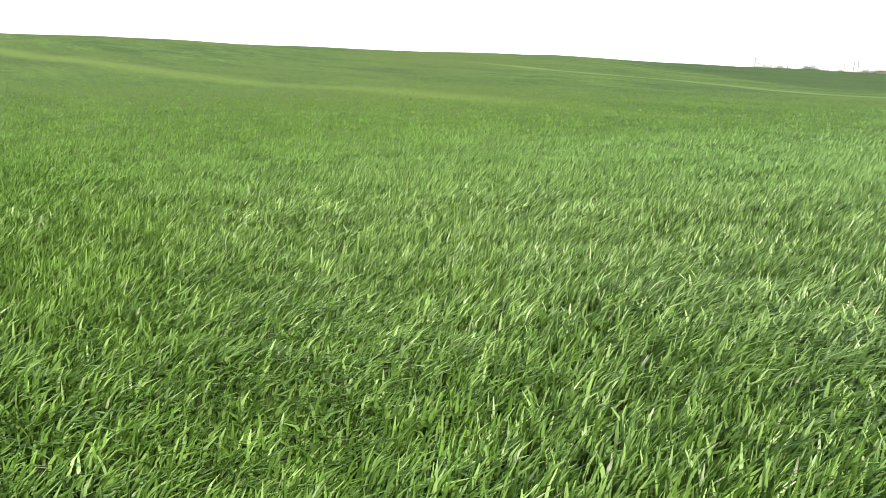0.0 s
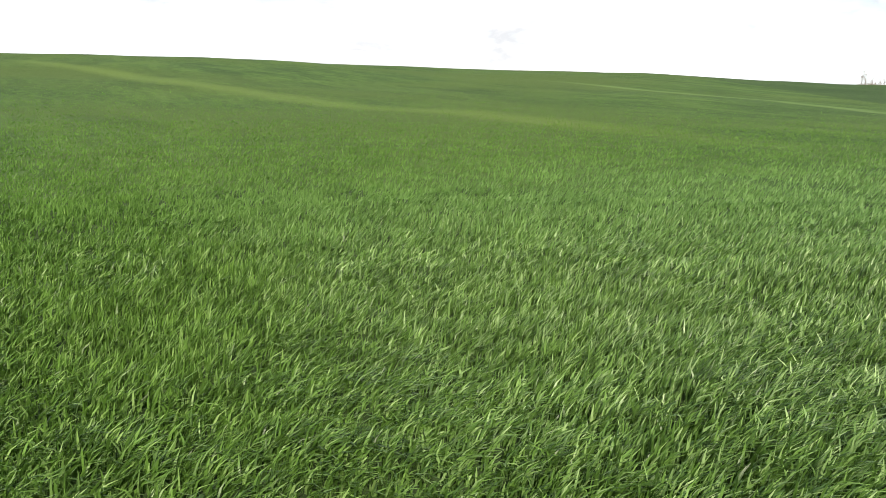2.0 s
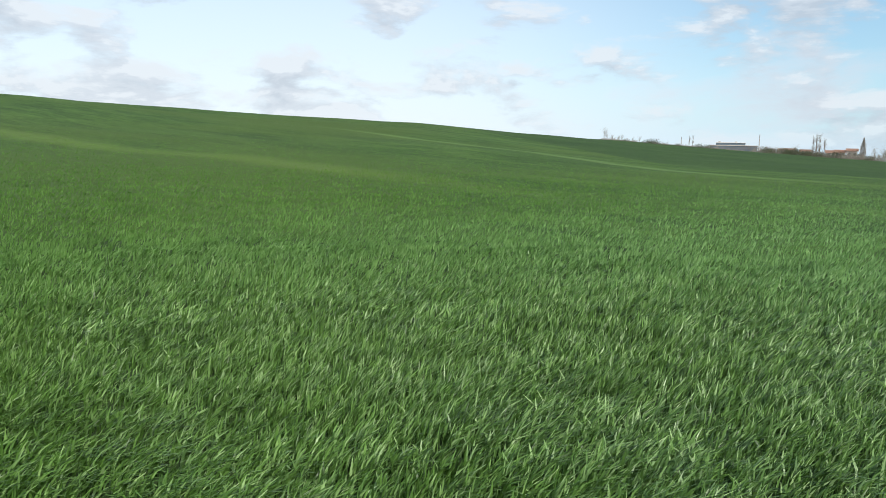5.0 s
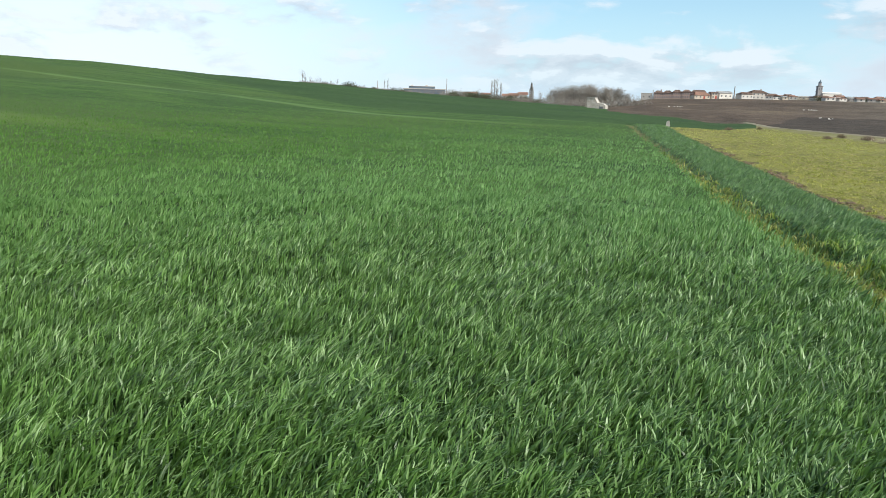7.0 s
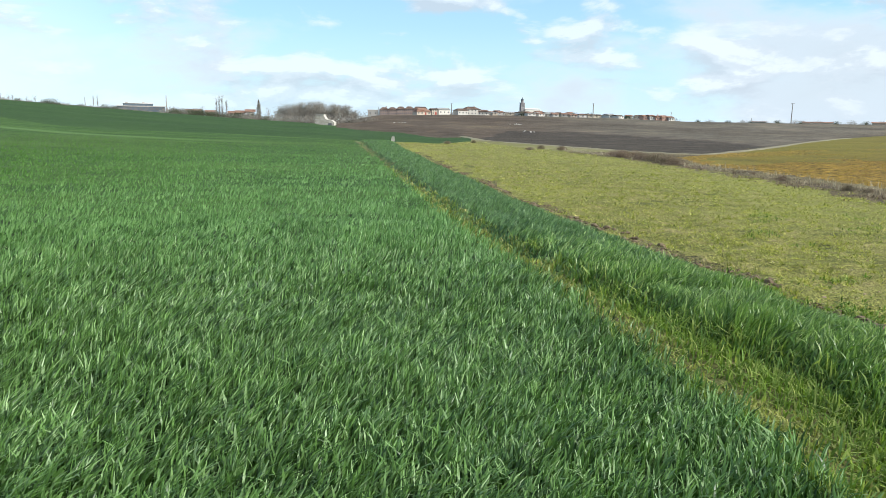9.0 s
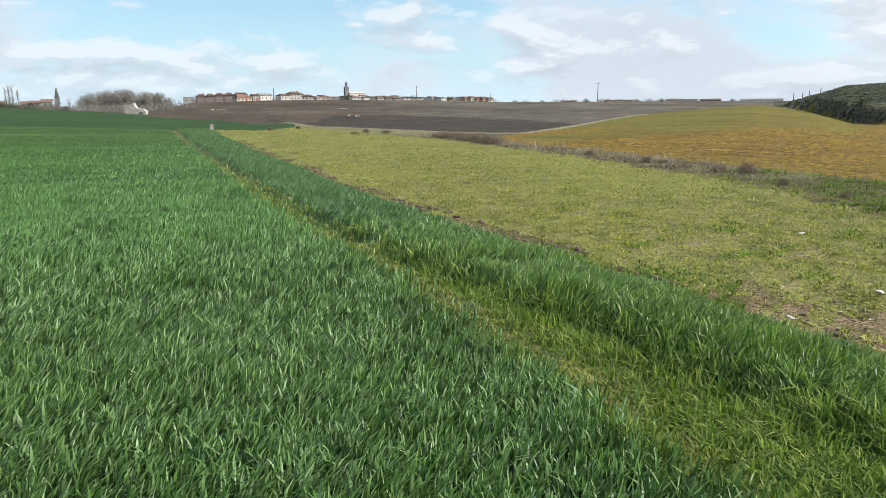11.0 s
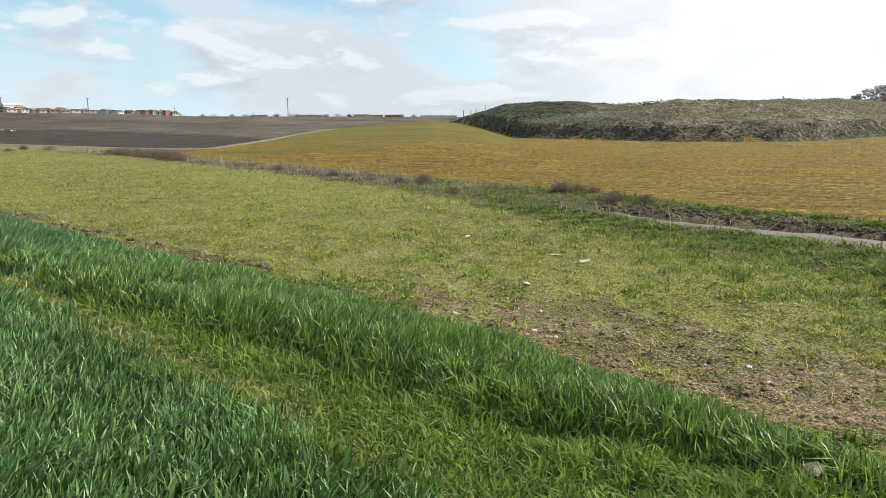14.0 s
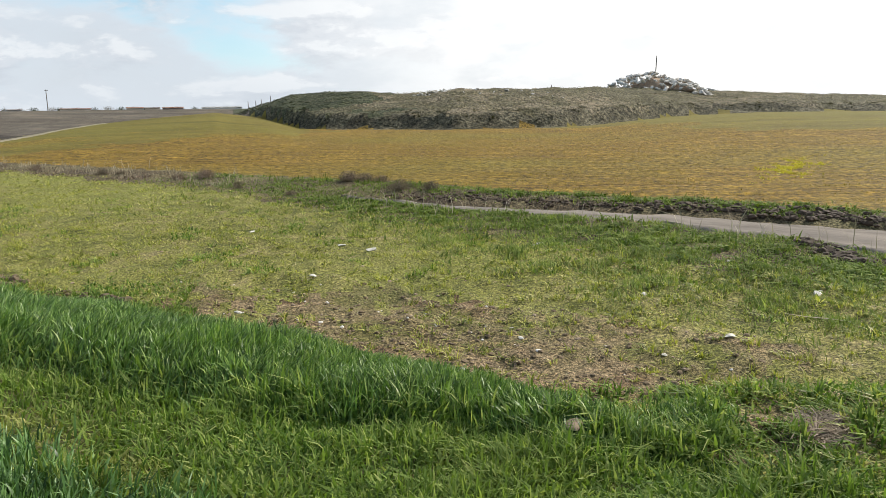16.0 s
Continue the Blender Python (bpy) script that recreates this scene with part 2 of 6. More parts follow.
WHEAT = leaf_material("wheat_leaf", [(0.0, (0.022, 0.057, 0.009)), (0.35, (0.061, 0.136, 0.023)), (0.68, (0.121, 0.245, 0.052)), (1.0, (0.234, 0.369, 0.135))],
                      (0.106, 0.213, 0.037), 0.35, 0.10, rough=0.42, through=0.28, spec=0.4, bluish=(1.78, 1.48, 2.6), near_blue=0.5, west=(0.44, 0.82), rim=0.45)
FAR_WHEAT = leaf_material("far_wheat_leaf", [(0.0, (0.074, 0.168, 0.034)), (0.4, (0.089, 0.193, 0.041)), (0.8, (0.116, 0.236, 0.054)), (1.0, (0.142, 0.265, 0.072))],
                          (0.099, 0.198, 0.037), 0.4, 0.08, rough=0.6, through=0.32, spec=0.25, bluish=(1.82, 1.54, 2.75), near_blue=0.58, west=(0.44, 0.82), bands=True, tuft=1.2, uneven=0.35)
STRIP = leaf_material("verge_grass_leaf", [(0.0, (0.040, 0.090, 0.013)), (0.4, (0.112, 0.215, 0.036)), (0.75, (0.207, 0.330, 0.067)), (1.0, (0.370, 0.473, 0.149))],
                      (0.157, 0.259, 0.048), 0.4, 0.5, through=0.34, rough=0.42, spec=0.38, bluish=(1.45, 1.38, 2.6), near_blue=0.0)
FAR_STRIP = leaf_material("far_verge_leaf", [(0.0, (0.052, 0.112, 0.022)), (0.5, (0.098, 0.185, 0.042)), (1.0, (0.155, 0.263, 0.072))],
                          (0.127, 0.218, 0.046), 0.4, 0.3, through=0.25, rough=0.45, spec=0.34, bluish=(1.4, 1.3, 2.3), near_blue=0.25)
TROD = leaf_material("trodden_grass_leaf", [(0.0, (0.126, 0.190, 0.047)), (0.6, (0.253, 0.313, 0.089)), (1.0, (0.505, 0.469, 0.221))],
                     (0.328, 0.319, 0.103), 0.5, 0.9, through=0.4, rough=0.65, spec=0.16)
SPARSE = leaf_material("sparse_crop_leaf", [(0.0, (0.075, 0.115, 0.023)), (0.4, (0.217, 0.252, 0.050)), (0.75, (0.402, 0.402, 0.089)), (1.0, (0.673, 0.609, 0.310))],
                       (0.402, 0.396, 0.089), 0.5, 0.30, through=0.4, tuft=5.0)
SHORT = leaf_material("short_grass_leaf", [(0.0, (0.044, 0.093, 0.016)), (0.35, (0.111, 0.196, 0.037)), (0.7, (0.199, 0.295, 0.064)), (1.0, (0.411, 0.455, 0.171))],
                      (0.216, 0.274, 0.061), 0.4, 0.8, through=0.4, rough=0.65, spec=0.16)
STRAW = leaf_material("straw", [(0.0, (0.06, 0.045, 0.025)), (0.3, (0.20, 0.14, 0.075)), (0.65, (0.40, 0.32, 0.18)), (1.0, (0.68, 0.60, 0.40))],
                      (0.3, 0.22, 0.12), 0.3, 0.6, rough=0.7, through=0.1)
BANK_LEAF = leaf_material("bank_grass_leaf", [(0.0, (0.072, 0.102, 0.026)), (0.4, (0.156, 0.218, 0.058)), (0.75, (0.260, 0.320, 0.102)), (1.0, (0.468, 0.486, 0.216))],
                          (0.221, 0.262, 0.078), 0.5, 0.8, through=0.35, rough=0.65, spec=0.16)
WEED = leaf_material("weed_leaf", [(0.0, (0.06, 0.105, 0.02)), (0.6, (0.145, 0.205, 0.045)), (1.0, (0.27, 0.315, 0.09))],
                     (0.18, 0.25, 0.055), 0.5, 0.5, through=0.35, rough=0.75, spec=0.12)
OCHRE = leaf_material("ochre_crop_leaf", [(0.0, (0.14, 0.09, 0.016)), (0.4, (0.23, 0.152, 0.025)), (0.8, (0.31, 0.215, 0.034)), (1.0, (0.24, 0.195, 0.035))],
                      (0.292, 0.227, 0.043), 0.6, 0.08, through=0.6, tuft=1.5)
OLIVE = leaf_material("olive_crop_leaf", [(0.0, (0.123, 0.107, 0.020)), (0.5, (0.213, 0.189, 0.032)), (1.0, (0.336, 0.275, 0.054))], (0.213, 0.204, 0.032), 0.6, 0.06, through=0.6, tuft=1.5)
YELLOW = leaf_material("yellow_flower_leaf", [(0.0, (0.357, 0.306, 0.040)), (1.0, (0.595, 0.510, 0.070))], (0.425, 0.391, 0.060), 0.3, through=0.45)
SCRUB = leaf_material("scrub_twig", [(0.0, (0.127, 0.090, 0.073)), (0.6, (0.223, 0.166, 0.131)), (1.0, (0.386, 0.291, 0.234))],
                      (0.119, 0.120, 0.058), 0.4, 0.4, rough=0.8, through=0.08)
REED = leaf_material("dry_reed", [(0.0, (0.276, 0.230, 0.161)), (1.0, (0.517, 0.460, 0.356))], (0.345, 0.299, 0.230), 0.3, 0.4, rough=0.8, through=0.1)
HEATH = leaf_material("heath_tuft", [(0.0, (0.065, 0.061, 0.033)), (0.5, (0.135, 0.119, 0.064)), (0.85, (0.209, 0.171, 0.103)), (1.0, (0.306, 0.247, 0.170))],
                      (0.098, 0.100, 0.046), 0.5, 0.2, rough=0.85, through=0.12, tuft=1.0)
DARK_HEATH = leaf_material("dark_heath_tuft", [(0.0, (0.032, 0.041, 0.020)), (0.6, (0.060, 0.072, 0.036)), (1.0, (0.106, 0.113, 0.063))], (0.047, 0.061, 0.027), 0.6, 0.2, rough=0.85, through=0.12, tuft=1.0)
DRY_HEATH = leaf_material("dry_heath_tuft", [(0.0, (0.136, 0.119, 0.080)), (0.5, (0.230, 0.202, 0.140)), (1.0, (0.374, 0.336, 0.240))], (0.162, 0.155, 0.092), 0.5, 0.25, rough=0.85, through=0.15, tuft=1.0)
# brush on the mound's steep foot, with the bank's shade in its colour
BRUSH = leaf_material("shaded_brush", [(0.0, (0.043, 0.042, 0.025)), (0.6, (0.077, 0.074, 0.045)), (1.0, (0.138, 0.127, 0.077))], (0.056, 0.065, 0.033), 0.5, 0.1, rough=0.85, through=0.1)

WHEAT_SOIL = land_material("wheat_ground", [(0.3, (0.022, 0.04, 0.012)), (0.55, (0.035, 0.065, 0.018)), (0.75, (0.05, 0.09, 0.025))], 2.5, 30.0, 0.6, 0.8, 0.05)
HILL_SOIL = land_material("upper_wheat", [(0.32, (0.028, 0.064, 0.013)), (0.5, (0.046, 0.094, 0.019)), (0.68, (0.068, 0.125, 0.026))], 0.22, 1.6, 0.75, 1.0, 0.3,
                          patch=(0.056, 0.095, 0.018), patch_scale=0.03, squash=(0.35, 1.3, 1), bands=True)
PATH_SOIL = land_material("path_ground", [(0.3, (0.085, 0.068, 0.035)), (0.5, (0.114, 0.117, 0.038)), (0.7, (0.190, 0.173, 0.058))], 1.2, 18.0, 0.6, 0.7, 0.06)
VERGE_SOIL = land_material("verge_ground", [(0.3, (0.035, 0.062, 0.02)), (0.5, (0.06, 0.105, 0.034)), (0.7, (0.085, 0.135, 0.05))], 1.4, 16.0, 0.7, 0.8, 0.06)
FIELD_SOIL = land_material("sparse_field_ground", [(0.30, (0.082, 0.087, 0.026)), (0.46, (0.172, 0.175, 0.044)), (0.60, (0.226, 0.209, 0.068)), (0.74, (0.314, 0.244, 0.154)), (0.86, (0.163, 0.115, 0.094))],
                           1.6, 13.0, 0.9, 1.0, 0.06, patch=(0.207, 0.213, 0.054), patch_scale=0.16, grain=42.0)
BARE_SOIL = land_material("bare_ground", [(0.28, (0.074, 0.060, 0.035)), (0.38, (0.192, 0.126, 0.068)), (0.48, (0.309, 0.234, 0.135)), (0.56, (0.213, 0.162, 0.082)), (0.66, (0.149, 0.144, 0.042)), (0.8, (0.319, 0.282, 0.164))], 1.7, 16.0, 1.0, 1.0, 0.09,
                          patch=(0.160, 0.162, 0.050), patch_scale=0.7, grain=48.0)
FURROW_SOIL = land_material("furrow_ground", [(0.3, (0.056, 0.052, 0.021)), (0.48, (0.128, 0.116, 0.045)), (0.6, (0.178, 0.176, 0.065)), (0.75, (0.245, 0.254, 0.108))], 2.2, 14.0, 1.0, 1.0, 0.09, grain=36.0)
ROAD_DIRT = land_material("dirt_road", [(0.3, (0.180, 0.153, 0.126)), (0.55, (0.233, 0.200, 0.167)), (0.75, (0.285, 0.246, 0.207))], 0.9, 16.0, 0.4, 0.5, 0.03,
                          squash=(1, 0.25, 1))
BANK_SOIL = land_material("bank_ground", [(0.3, (0.075, 0.055, 0.036)), (0.5, (0.135, 0.108, 0.062)), (0.62, (0.17, 0.15, 0.07)), (0.75, (0.23, 0.19, 0.125))], 0.8, 10.0, 0.7, 1.0, 0.1, grain=30.0)
OCHRE_SOIL = land_material("ochre_field_ground", [(0.3, (0.125, 0.08, 0.018)), (0.48, (0.185, 0.117, 0.019)), (0.72, (0.310, 0.204, 0.028))], 1.1, 5.0, 0.85, 1.0, 0.12,
                           patch=(0.174, 0.138, 0.023), patch_scale=0.06, squash=(0.25, 1.7, 1), tilt=125, grain=6.0)
OLIVE_SOIL = land_material("olive_field_ground", [(0.3, (0.095, 0.078, 0.013)), (0.5, (0.146, 0.118, 0.018)), (0.72, (0.196, 0.153, 0.024))], 0.3, 2.6, 0.7, 0.8, 0.12,
                           patch=(0.140, 0.124, 0.019), patch_scale=0.05, squash=(0.25, 1.4, 1), tilt=125)


def slope_material():
    """The brown slope under the town: turned earth below, older grey-brown soil above, with pale scars and clods."""
    m, t, p, out = material("brown_slope")
    geo = place_vec(t)
    sep = t.nodes.new("ShaderNodeSeparateXYZ")
    link(t, geo.outputs["Position"], sep.inputs[0])
    x, y, z = sep.outputs
    far = math_node(t, "SQRT", math_node(t, "ADD", math_node(t, "MULTIPLY", x, x), math_node(t, "MULTIPLY", y, y)))
    turn = math_node(t, "MULTIPLY", math_node(t, "ARCTAN2", x, y), 57.2958)
    rise = math_node(t, "MULTIPLY", math_node(t, "DIVIDE", math_node(t, "SUBTRACT", z, 1.6), far), 57.2958)
    mp = t.nodes.new("ShaderNodeMapping")
    mp.vector_type = "TEXTURE"
    mp.inputs["Scale"].default_value = (1.0, 2.6, 1.0)
    link(t, geo.outputs["Position"], mp.inputs[0])
    broad = noise_tex(t, mp.outputs[0], 0.022, 6.0, 0.62, 0.4)
    clod = noise_tex(t, geo.outputs["Position"], 0.16, 5.0, 0.7)
    crumb = noise_tex(t, geo.outputs["Position"], 0.7, 4.0, 0.7)
    # redder earth on the left under the blocks of flats, greyer to the right
    left = ramp(t, math_node(t, "DIVIDE", turn, 40.0), [(0.05, (1, 1, 1)), (0.42, (0, 0, 0))], True)
    grey = ramp(t, broad, [(0.34, (0.08, 0.067, 0.052)), (0.5, (0.112, 0.096, 0.076)), (0.66, (0.148, 0.127, 0.102))])
    red = ramp(t, broad, [(0.34, (0.056, 0.042, 0.031)), (0.5, (0.088, 0.066, 0.049)), (0.66, (0.13, 0.10, 0.072))])
    col = mix(t, left, grey, red)
    lie = t.nodes.new("ShaderNodeCombineXYZ")
    link(t, math_node(t, "MULTIPLY", turn, 0.35), lie.inputs[0])
    link(t, math_node(t, "MULTIPLY", rise, 7.0), lie.inputs[1])
    streak = noise_tex(t, lie.outputs[0], 1.0, 5.0, 0.6, 0.6)
    col = mix(t, 0.85, col, ramp(t, streak, [(0.32, (0.66, 0.64, 0.62)), (0.5, (1.0, 1.0, 1.0)), (0.68, (1.38, 1.34, 1.26))]), "MULTIPLY")
    # turned earth along the foot
    edge = math_node(t, "ADD", math_node(t, "MULTIPLY", math_node(t, "MAXIMUM", math_node(t, "SUBTRACT", turn, 9.0), 0.0), 0.045),
                     math_node(t, "MULTIPLY", math_node(t, "MAXIMUM", math_node(t, "SUBTRACT", 5.0, turn), 0.0), 0.3))
    low = math_node(t, "ADD", math_node(t, "ADD", rise, 0.62), edge)
    low = math_node(t, "ADD", low, math_node(t, "MULTIPLY", math_node(t, "SUBTRACT", math_node(t, "MULTIPLY", math_node(t, "ADD", broad, streak), 0.5), 0.5), 1.1))
    col = mix(t, ramp(t, math_node(t, "ADD", low, 0.5), [(0.42, (0.92, 0.92, 0.92)), (0.54, (0, 0, 0))], True), col, ramp(t, clod, [(0.35, (0.036, 0.029, 0.023)), (0.65, (0.066, 0.054, 0.043))]))
    # a tan scar and pale rubble lying about
    spot = math_node(t, "ADD", math_node(t, "POWER", math_node(t, "DIVIDE", math_node(t, "SUBTRACT", turn, 3.0), 1.7), 2.0),
                     math_node(t, "POWER", math_node(t, "DIVIDE", math_node(t, "ADD", rise, 0.42), 0.16), 2.0))
    spot = math_node(t, "ADD", spot, math_node(t, "MULTIPLY", math_node(t, "SUBTRACT", crumb, 0.42), 14.0))
    spot = math_node(t, "ADD", spot, math_node(t, "MULTIPLY", math_node(t, "SUBTRACT", clod, 0.5), 9.0))
    col = mix(t, ramp(t, spot, [(0.3, (0.75, 0.75, 0.75)), (1.0, (0, 0, 0))]), col, (0.25, 0.195, 0.125))
    rubble = ramp(t, clod, [(0.66, (0, 0, 0)), (0.73, (0.6, 0.6, 0.6))])
    col = mix(t, math_node(t, "MULTIPLY", rubble, ramp(t, broad, [(0.5, (0, 0, 0)), (0.6, (1, 1, 1))])), col, (0.24, 0.21, 0.175))
    col = mix(t, 0.8, col, ramp(t, crumb, [(0.33, (0.55, 0.55, 0.54)), (0.67, (1.4, 1.38, 1.34))]), "MULTIPLY")
    link(t, col, p.inputs["Base Color"])
    p.inputs["Roughness"].default_value = 0.95
    p.inputs["Specular IOR Level"].default_value = 0.15
    bump(t, math_node(t, "ADD", clod, crumb), 0.8, 0.5, p)
    return m


SLOPE = slope_material()
MOUND_SOIL = land_material("mound_ground", [(0.32, (0.068, 0.066, 0.037)), (0.45, (0.120, 0.108, 0.061)), (0.56, (0.168, 0.143, 0.094)), (0.7, (0.232, 0.194, 0.135))], 0.4, 3.0, 0.75, 1.0, 0.4,
                           patch=(0.096, 0.090, 0.051), patch_scale=0.11, grain=4.0)
SCRUB_GROUND = land_material("scrub_ground", [(0.32, (0.036, 0.044, 0.022)), (0.5, (0.06, 0.07, 0.036)), (0.7, (0.10, 0.10, 0.058))], 0.5, 3.0, 0.75, 1.0, 0.4, grain=4.0)
# overgrown soil of the foot; the unlit bank's shade darkens this colour
FOOT_GROUND = land_material("mound_foot_ground", [(0.32, (0.060, 0.054, 0.036)), (0.5, (0.098, 0.090, 0.058)), (0.7, (0.156, 0.143, 0.097))], 0.5, 3.0, 0.75, 1.0, 0.4, grain=4.0)
VALLEY = land_material("valley_grass", [(0.3, (0.12, 0.125, 0.04)), (0.5, (0.16, 0.155, 0.055)), (0.75, (0.24, 0.21, 0.11))], 0.12, 1.5, 0.6, 0.8, 0.2)
MEADOW = land_material("far_meadow", [(0.3, (0.022, 0.052, 0.012)), (0.55, (0.032, 0.068, 0.014)), (0.75, (0.043, 0.083, 0.020))], 0.06, 1.0, 0.5, 0.7, 0.3)
TRACK = land_material("pale_track", [(0.3, (0.187, 0.163, 0.107)), (0.6, (0.255, 0.228, 0.156)), (0.8, (0.170, 0.172, 0.082))], 0.2, 2.0, 0.5, 0.5, 0.1)
STONE = plain_material("pale_stone", (0.66, 0.63, 0.58), 0.85, vary=0.6, scale=9.0)

# ---------------------------------------------------------------- the lie of the land
def curve_at(ys, xs):
    ys, xs = np.array(ys, float), np.array(xs, float)
    return lambda y: np.interp(y, ys, xs)


def step(a, b, v):
    k = np.clip((v - a) / (b - a), 0, 1)
    return k * k * (3 - 2 * k)


def waves(x, y, size, seed):
    """Smooth unevenness between about -1 and 1."""
    rng = np.random.RandomState(seed)
    s = np.zeros_like(x)
    for i in range(7):
        a, f, ph = rng.uniform(0, 6.283), rng.uniform(0.6, 2.1) * 6.283 / size, rng.uniform(0, 6.283)
        s += np.sin(f * (x * math.cos(a) + y * math.sin(a)) + ph) / 3.2
    return s


# edges of the strips of land: x at y
wheat_edge = curve_at([0, 2, 3.1, 3.9, 4.6, 5.2, 6, 6.8, 8.4, 10.3, 13.5, 16, 20, 32, 46, 60, 90],
                      [1.95, 1.85, 1.74, 1.66, 1.56, 1.45, 1.30, 1.17, 0.90, 0.52, -0.05, -0.42, -1.05, -2.9, -5.1, -7.4, -12.5])
verge_in = curve_at([0, 1.5, 1.9, 2.44, 2.86, 3.32, 3.79, 4.43, 5.3, 6, 7.6, 10.5, 16, 19, 30, 60, 90],
                    [3.5, 3.48, 3.38, 3.16, 2.96, 2.77, 2.64, 2.49, 2.26, 2.02, 1.54, 0.80, -0.2, -0.65, -2.4, -6.9, -12])
verge_out = curve_at([0, 1.2, 3.5, 5.4, 7.4, 9.6, 13, 27, 42, 60, 90], [3.6, 3.74, 3.72, 3.5, 3.08, 2.56, 1.84, -0.2, -2.1, -4.4, -8])
field_out = curve_at([-20, 0, 5, 8, 12, 15, 20, 29, 37, 42, 50, 60], [7.2, 7.6, 8.1, 8.5, 9.3, 9.7, 9.7, 9.0, 8.2, 6.8, 4.6, 2.5])
road_in = curve_at([-20, 0, 1, 2, 4, 5.5, 7, 9, 11], [8.6, 9.2, 9.45, 9.9, 10.35, 10.2, 10.0, 10.2, 10.5])
road_out = curve_at([-20, 1.3, 4, 5.8, 7.4, 9, 11], [11.6, 11.4, 11.3, 10.95, 10.5, 10.45, 10.55])
ochre_in = curve_at([-20, 0, 8, 11, 15, 21.6, 30, 37, 42, 60], [13.0, 12.7, 12.8, 13.0, 12.5, 11.8, 10.8, 11.5, 14.6, 24])

# by bearing: height of the wheat hill's skyline in degrees and how far it is
hill_line = curve_at([-180, -120, -94, -86, -78, -70, -62, -54, -46, -38, -30, -20, -16, -10, -6.5, -2, 2],
                     [2.0, 2.75, 3.0, 3.04, 2.97, 2.69, 2.38, 2.13, 1.91, 1.33, 0.85, 0.2, -0.05, -0.34, -0.71, -0.8, -1.3])
hill_far = curve_at([-180, -94, -60, -40, -26, -12, -6, -2, 2], [150, 160, 165, 180, 215, 195, 125, 112, 72])
# bearing: the brown slope's top, its foot, the ochre field's crest
slope_top = curve_at([-30, -6, 0, 5, 13, 18, 30, 60, 90, 180], [0.32, 0.30, 0.48, 0.50, 0.44, 0.27, 0.28, 0.2, 0.2, 1.0])
slope_foot = curve_at([-12, -6, 1, 3, 9, 17, 21, 26, 60], [200, 128, 78, 64, 56, 50, 52, 75, 110])
crest_far = curve_at([15, 19, 24, 30, 37, 41, 66, 72, 78, 100, 180], [40, 44, 60, 80, 95, 80, 80, 80, 80, 80, 90])
crest_high = curve_at([15, 19, 24, 30, 36, 39.5, 42, 64, 70, 76, 100, 180], [0, 0, 0.25, 0.93, 1.62, 0.9, 0.1, 0.1, 0.62, 0.95, 0.95, 1.0])
mound_foot = curve_at([37.0, 39, 41, 44, 54, 62, 66, 72, 85, 110, 140], [112, 86, 72, 65, 58, 62, 70, 82, 86, 90, 100])
mound_top = curve_at([37.0, 38.8, 41.4, 44.5, 50, 54, 66, 71, 76, 84, 100, 140], [0.1, 0.37, 1.2, 1.44, 1.25, 1.5, 1.45, 1.24, 0.9, 0.52, 0.3, 0.1])


